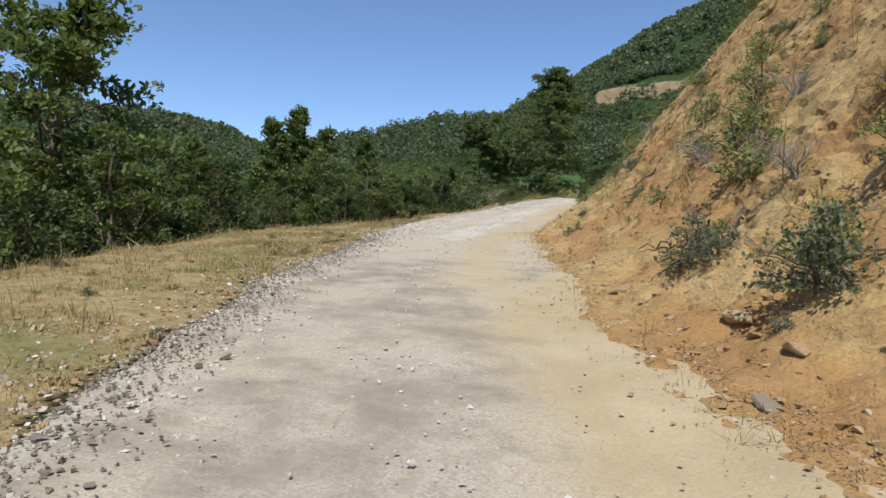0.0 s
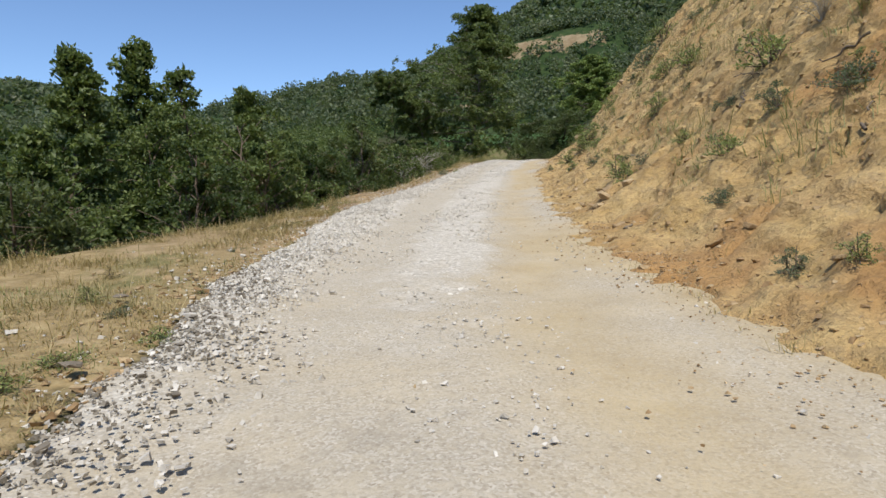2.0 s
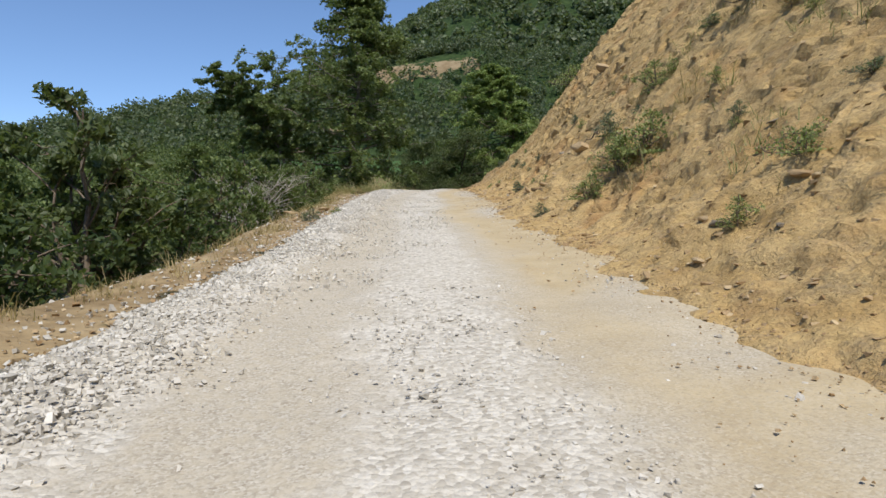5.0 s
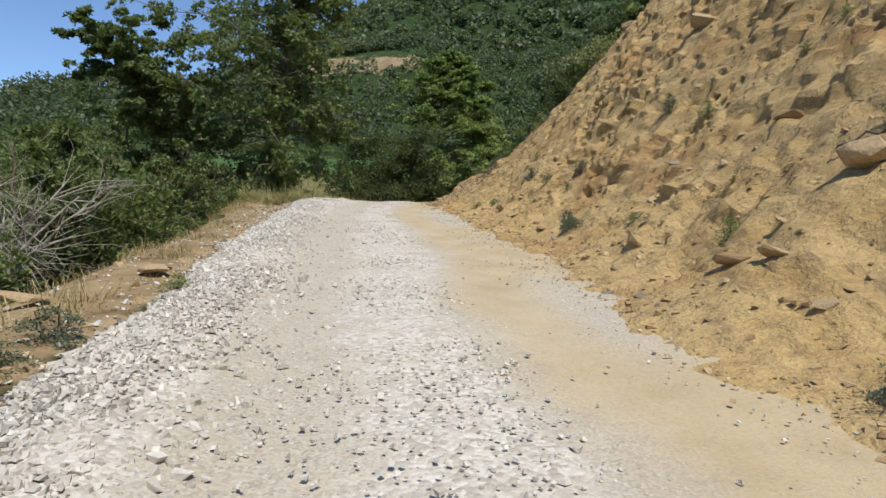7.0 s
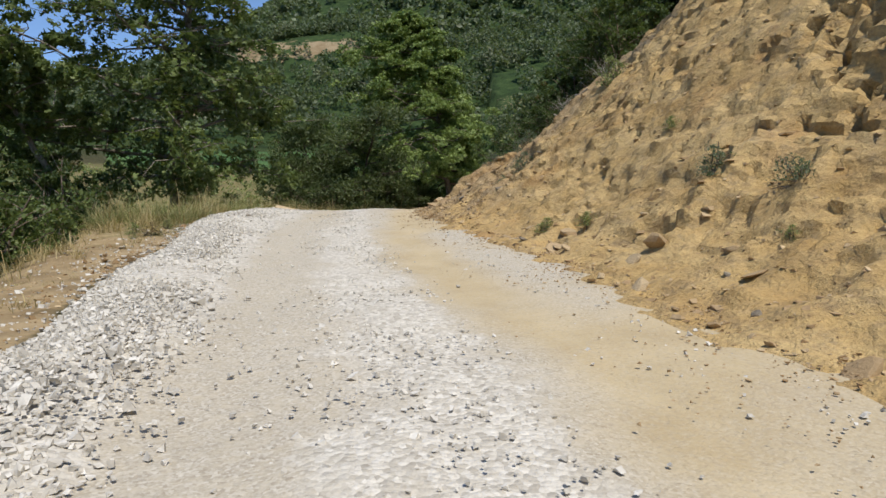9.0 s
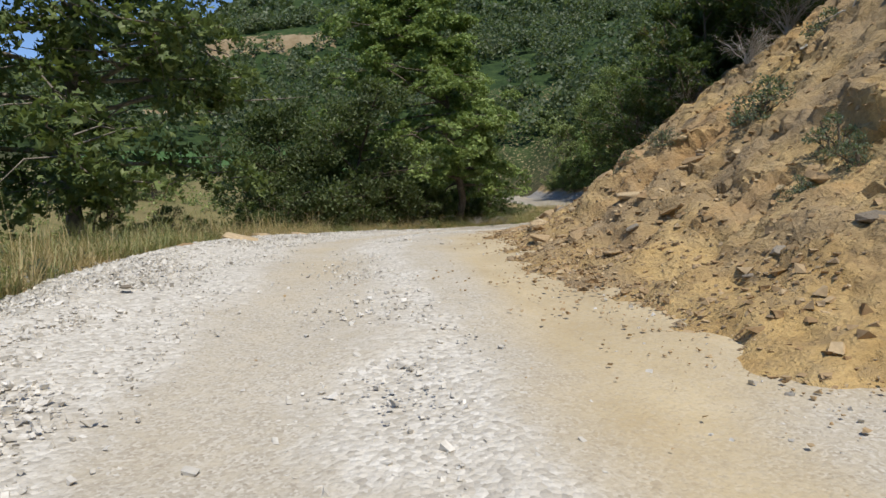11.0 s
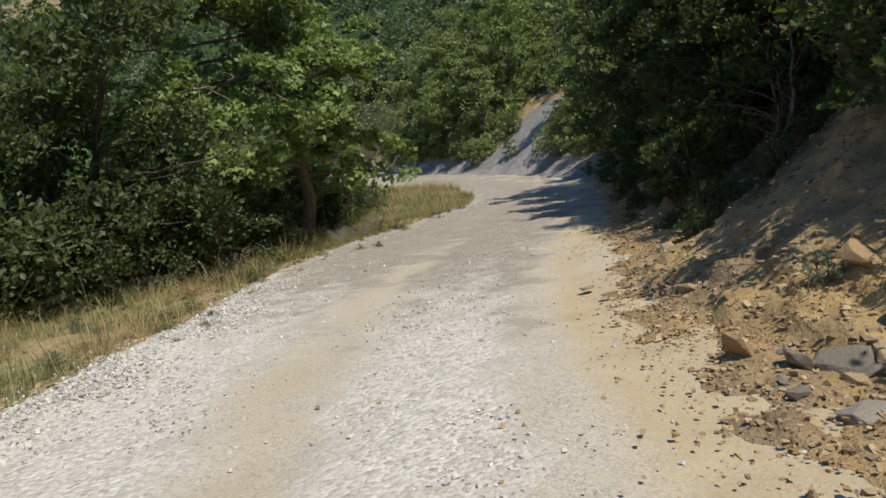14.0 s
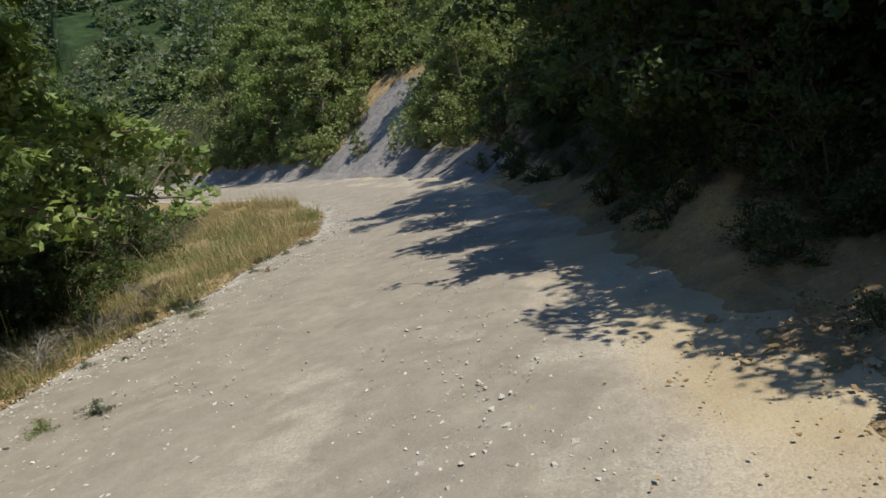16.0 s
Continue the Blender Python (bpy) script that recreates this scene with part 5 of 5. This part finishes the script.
def chips(name, x, y, z, size, mat, seed, label, category, flat=0.65):
    """Angular stone chips, one object."""
    rng = np.random.default_rng(seed)
    n = len(x)
    c = WEDGE[None] * rng.uniform(0.45, 1.05, (n, 6, 3)) * rng.uniform(0.55, 1.05, (n, 1, 3))
    a, b = rng.uniform(0, 6.28, n), rng.normal(size=n) * 0.7
    ca, sa, cb, sb = np.cos(a), np.sin(a), np.cos(b), np.sin(b)
    X, Y, Z = c[..., 0], c[..., 1], c[..., 2]
    Y, Z = Y * cb[:, None] - Z * sb[:, None], Y * sb[:, None] + Z * cb[:, None]
    X, Y = X * ca[:, None] - Y * sa[:, None], X * sa[:, None] + Y * ca[:, None]
    v = np.stack([X, Y, Z * flat], -1) * (size * 0.5)[:, None, None] + np.stack([x, y, z + size * 0.12], 1)[:, None]
    f = (WEDGE_F[None] + 6 * np.arange(n)[:, None, None]).reshape(-1, 3)
    return tagged(part(name, mesh_np(name, v.reshape(-1, 3), f), mat), label, category, kind="stuff")


def road_spots(n, ya, yb, seed, chance):
    rng = np.random.default_rng(seed)
    y, w = rng.uniform(ya, yb, n), rng.random(n)
    l, t = left_edge(y) - 0.2, toe(y) + 0.4
    u = l + (t - l) * w
    ok = rng.random(n) < chance(y, u, u - left_edge(y), toe(y) - u)
    y, u = y[ok], u[ok]
    k = np.interp(y, CY, np.arange(len(CY)))
    x0, y0 = np.interp(k, np.arange(len(CL)), CL[:, 0]), np.interp(k, np.arange(len(CL)), CL[:, 1])
    nx, ny = np.interp(k, np.arange(len(CL)), CR[:, 0]), np.interp(k, np.arange(len(CL)), CR[:, 1])
    dl = u - left_edge(y)
    g = np.interp(y, [-17, -11, 40, 46], [0, 1, 1, 0.1])
    z = road_z(y) + 0.07 * np.exp(-((dl - 0.55) / 0.45) ** 2) * g - 0.28 * (1 - smooth(-0.35, 0.12, dl)) * (dl < 0.12)
    z = z - 0.035 * (np.exp(-((u - left_track(y)) / 0.5) ** 2) + np.exp(-((u - right_track(y)) / 0.5) ** 2))
    return x0 + u * nx, y0 + u * ny, z, dl


def gravel_chance(y, u, dl, dr):
    g = np.interp(y, [-30, -17, -11, 40, 47, 60], [0.15, 0.22, 1, 1, 0.35, 0.2])
    sway = 0.25 * vnoise(u * 0.3, y / 3.0, 0, 75)
    rut = np.exp(-((u + sway - left_track(y)) / 0.55) ** 2) + np.exp(-((u + sway - right_track(y)) / 0.6) ** 2)
    return np.clip(g * (1 - 0.97 * np.clip(rut, 0, 1)) * (0.46 + 0.9 * (dl < 1.2)) * (0.2 + 0.8 * (dr > 1.5)) + np.where(y < -15, 0.06, 0.35) * (dl < 0.35) * (y < -5), 0, 1)


x, y, z, dl = road_spots(270000, -32, 62, 401, gravel_chance)
size = np.random.default_rng(5).gamma(2.2, 0.008, len(x)) + 0.014 + 0.014 * (dl < 1.0)
chips("gravel", x, y, z, size, WHITE, 402, "loose crushed white limestone on the track", "gravel")
x, y, z, dl = road_spots(215000, -16, 46, 411, lambda y, u, dl, dr: np.clip(np.exp(-((dl - 0.35) / 0.55) ** 2) * np.interp(y, [-16, -10, 38, 45], [0, 1, 1, 0]), 0, 1))
chips("gravel_berm", x, y, z + 0.01, np.random.default_rng(8).gamma(3.0, 0.0085, len(x)) + 0.02, WHITE, 412, "coarse white limestone heaped along the edge of the track", "gravel", 0.8)
x, y, z, dl = road_spots(55000, -29, -12, 403, lambda y, u, dl, dr: np.exp(-((dl - 0.15) / 0.35) ** 2))
chips("dark_rubble", x, y, z + 0.02, np.random.default_rng(6).gamma(2.0, 0.009, len(x)) + 0.01, SLATE_BITS, 404, "broken dark asphalt lumps at the edge", "rubble")
rng_ = np.random.default_rng(9)
n = 44000
i3 = rng_.integers(0, int((by < 47).sum()), n)
j3 = np.where(rng_.random(n) < 0.5, np.minimum((rng_.gamma(1.2, 14, n)).astype(int), len(V) - 4), rng_.integers(20, 125, n))
p = P3[i3, j3] + (P3[i3, np.minimum(j3 + 1, len(V) - 1)] - P3[i3, j3]) * rng_.random((n, 1))
chips("clods", p[:, 0], p[:, 1], p[:, 2] - 0.01, np.minimum(rng_.gamma(1.4, 0.026, n) + 0.012, 0.15), OCHRE_BITS, 405, "loose ochre clods and stone chips on the bank", "rubble", 0.5)

n = 24000
i3 = rng_.integers(int((by < 26).sum()), int((by < 46).sum()), n)
j3 = np.minimum((rng_.gamma(1.3, 17, n)).astype(int), len(V) - 4)
p = P3[i3, j3] + (P3[i3, np.minimum(j3 + 1, len(V) - 1)] - P3[i3, j3]) * rng_.random((n, 1))
half = rng_.random(n) < 0.62
sz3 = np.minimum(rng_.gamma(1.2, 0.019, n) + 0.012, 0.13)
chips("rubble", p[half, 0], p[half, 1], p[half, 2], sz3[half], OCHRE_BITS, 409, "broken ochre stones covering the rubble slope", "rubble", 0.6)
chips("brown_rubble", p[~half, 0], p[~half, 1], p[~half, 2], sz3[~half], BROWN_BITS, 410, "broken brown stones covering the rubble slope", "rubble", 0.6)
# earth and stones that have slid from the bank onto the track
rng_ = np.random.default_rng(19)
n = 26000
yb = rng_.uniform(-27, 47, n)
ub = toe(yb) + 0.35 - rng_.exponential(0.36, n) * (1 + 0.7 * vnoise(yb / 1.3, 0.5, 0, 93))
k3 = np.interp(yb, CY, np.arange(len(CY)))
xb = np.interp(k3, np.arange(len(CL)), CL[:, 0]) + ub * np.interp(k3, np.arange(len(CL)), CR[:, 0])
yb2 = np.interp(k3, np.arange(len(CL)), CL[:, 1]) + ub * np.interp(k3, np.arange(len(CL)), CR[:, 1])
zb = road_z(yb) + 0.05 * smooth(-0.6, 0.3, ub - toe(yb))
chips("slide_debris", xb, yb2, zb, np.minimum((rng_.gamma(1.3, 0.010, n) + 0.008) * (1 + 0.5 * (yb > 27)), 0.055), OCHRE_BITS, 408, "ochre earth crumbs and chips slid onto the track", "rubble", 0.55)

rng_ = np.random.default_rng(15)
yy3 = rng_.uniform(-30, 60, 16000)
uu3 = left_edge(yy3) - rng_.exponential(0.45, 16000) + 0.1
i3 = np.abs(CY[None, :] - yy3[:, None]).argmin(1)
q3 = CL[i3] + CR[i3] * uu3[:, None] + CT[i3] * rng_.uniform(-0.3, 0.3, 16000)[:, None]
z3 = height(q3[:, 0], q3[:, 1])[0]
half = rng_.random(16000) < np.interp(yy3, [-30, -10, 0, 40, 45, 60], [0.35, 0.5, 0.65, 0.6, 0.2, 0.2])
sz3 = rng_.gamma(1.8, 0.014, 16000) + 0.014
chips("spilled_gravel", q3[half, 0], q3[half, 1], z3[half], sz3[half], WHITE, 406, "white gravel spilled over the verge", "gravel")
chips("verge_clods", q3[~half, 0], q3[~half, 1], z3[~half], sz3[~half] * 1.2, OCHRE_BITS, 407, "loose ochre clods on the verge", "rubble")


def rock_mesh(seed, flat):
    rng = np.random.default_rng(seed)
    bm = bmesh.new()
    for q in rng.normal(size=(22, 3)):
        q = q / np.linalg.norm(q) ** 0.9
        bm.verts.new(np.clip(q, -0.8, 0.8) * (0.62, 0.45, 0.4 * flat))
    hull = bmesh.ops.convex_hull(bm, input=bm.verts)
    bmesh.ops.delete(bm, geom=[g for g in set(hull["geom_interior"] + hull["geom_unused"]) if isinstance(g, bmesh.types.BMVert)], context="VERTS")
    bmesh.ops.bevel(bm, geom=list(bm.edges), offset=0.012, segments=1, affect="EDGES", clamp_overlap=True)
    me = bpy.data.meshes.new("rock")
    bm.to_mesh(me)
    bm.free()
    return me


FORMS = {}


def rock(x, y, z, size, mat, label, group, k, tilt=18):
    if (k, mat.name) not in FORMS:
        FORMS[k, mat.name] = rock_mesh(500 + k, (0.45, 0.6, 0.7, 0.3, 0.55, 0.4)[k])
    ob = part("rock", FORMS[k, mat.name], mat)
    ob.matrix_basis = pose(x, y, z, RNG.normal() * tilt, RNG.normal() * tilt, RNG.uniform(0, 360)) @ Matrix.Diagonal((size, size, size, 1))
    return tagged(ob, label, "rock", group)


# place along the road, distance to its right, size
ROCKS = ((34.0, 2.6, 0.42), (34.3, 2.9, 0.45), (33.1, 2.8, 0.35), (33.8, 2.8, 0.32), (34.0, 3.0, 0.3), (34.3, 3.5, 0.35), (33.8, 3.4, 0.3), (32.8, 2.7, 0.25), (34.0, 2.7, 0.26), (35.5, 2.4, 0.24),
         (-20.9, 3.1, 0.28), (-23.6, 3.3, 0.32), (-24.7, 3.1, 0.25), (-7.1, 3.1, 0.36), (-6.9, 2.9, 0.3), (-4.4, 3.4, 0.3), (-6.6, 3.2, 0.28), (-7.4, 3.4, 0.3), (-7.3, 2.9, 0.25), (-6.4, 2.8, 0.2), (11.9, 4.9, 0.35), (9.9, 4.2, 0.55), (17.2, 6.8, 0.6), (23.7, 7.6, 0.8),
         (12.4, 3.4, 0.27), (10.2, 3.2, 0.33), (9.7, 3.3, 0.28))
ROCKS2 = ((20.2, 3.4, 0.3), (20.2, 3.1, 0.22), (22.7, 3.4, 0.34), (18.7, 3.4, 0.2), (28.9, 3.1, 0.28), (31.1, 2.2, 0.18), (28.7, 2.4, 0.18), (27.4, 3.6, 0.25), (38.0, 2.4, 0.28),
          (37.1, 2.4, 0.4), (37.5, 2.4, 0.22), (40.8, 2.3, 0.28), (42.9, 2.6, 0.24), (36.3, 3.4, 0.4), (39.2, 3.0, 0.35))
for y, u, s in ROCKS + ROCKS2:
    x, yy_, z = on_bank(y, u)
    rock(x, yy_, z + 0.02, s, OCHRE, "angular ochre sandstone block lying on the cut bank", "rocks on the bank", int(RNG.integers(6)))
for n in range(236):
    y = RNG.choice([RNG.uniform(-26, 44), RNG.uniform(-10, 24), RNG.uniform(29, 39)])
    u = float(toe(y)) - 0.15 + RNG.gamma(1.3, 0.8)
    x, yy_, z = on_bank(y, u)
    rock(x, yy_, z + 0.01, RNG.uniform(0.07, 0.14) + (0.24 if y > 30 else 0.16) * RNG.random() ** 3, (OCHRE, OCHRE, OCHRE, SLATE)[int(RNG.integers(4))], "broken stone fallen down the cut bank", "rocks on the bank", int(RNG.integers(6)))
for y, u, s, m_ in ((33.6, -2.75, 0.6, OCHRE), (34.3, -3.2, 0.42, OCHRE), (36.8, -4.2, 0.55, OCHRE), (37.3, -3.45, 0.42, OCHRE), (36.8, -3.6, 0.22, OCHRE), (41.3, 1.6, 0.13, SLATE), (41.7, 1.45, 0.18, SLATE),
                   (11.9, -1.9, 0.4, OCHRE), (10.4, -2.4, 0.35, OCHRE), (32.0, -2.9, 0.25, OCHRE), (28.4, -1.9, 0.14, SLATE), (-15.2, -1.9, 0.16, SLATE), (-13.4, -2.4, 0.14, SLATE)):
    x, yy_, h = on_road(y, u)
    rock(x, yy_, float(road_z(y)) + (0.09 if u < 0 else 0.02), s, m_, "flat weathered stone lying by the track" if u < 0 else "dark stone lying in the track", "stones by the track", 3, 5)


def boulder(name, x, y, z, size, turn, seed, label):
    """A rounded, cracked block half sunk in the rubble."""
    bm = bmesh.new()
    bmesh.ops.create_icosphere(bm, subdivisions=4, radius=0.5)
    for v in bm.verts:
        d = v.co.normalized()
        box = max(abs(d.x), abs(d.y), abs(d.z))
        lump = noise.fractal(d * 2.2 + Vector((seed, 0, 0)), 0.8, 2.0, 4)
        crack = 0.06 * max(0.0, 1 - 9 * abs(noise.noise(d * 1.8 + Vector((0, seed, 0)))))
        v.co = d * 0.5 * (0.55 + 0.45 / box**0.6) * (1 + 0.16 * lump - crack)
    ob = part(name, bm, OCHRE)
    ob.matrix_basis = pose(x, y, z, 12, -18, turn) @ Matrix.Diagonal((*size, 1))
    return tagged(ob, label, "rock", "rocks on the bank")


boulder("boulder", 2.2, 30.35, 2.78, (0.75, 0.8, 0.62), 30, 3, "big rounded sandstone boulder stuck in the rubble slope")
boulder("boulder", 2.45, 30.75, 3.17, (0.62, 0.7, 0.36), 75, 8, "flat sandstone slab resting on a bigger boulder")
boulder("boulder", 1.08, 31.15, 2.42, (0.24, 0.22, 0.18), 10, 5, "rounded stone lying at the foot of the rubble")
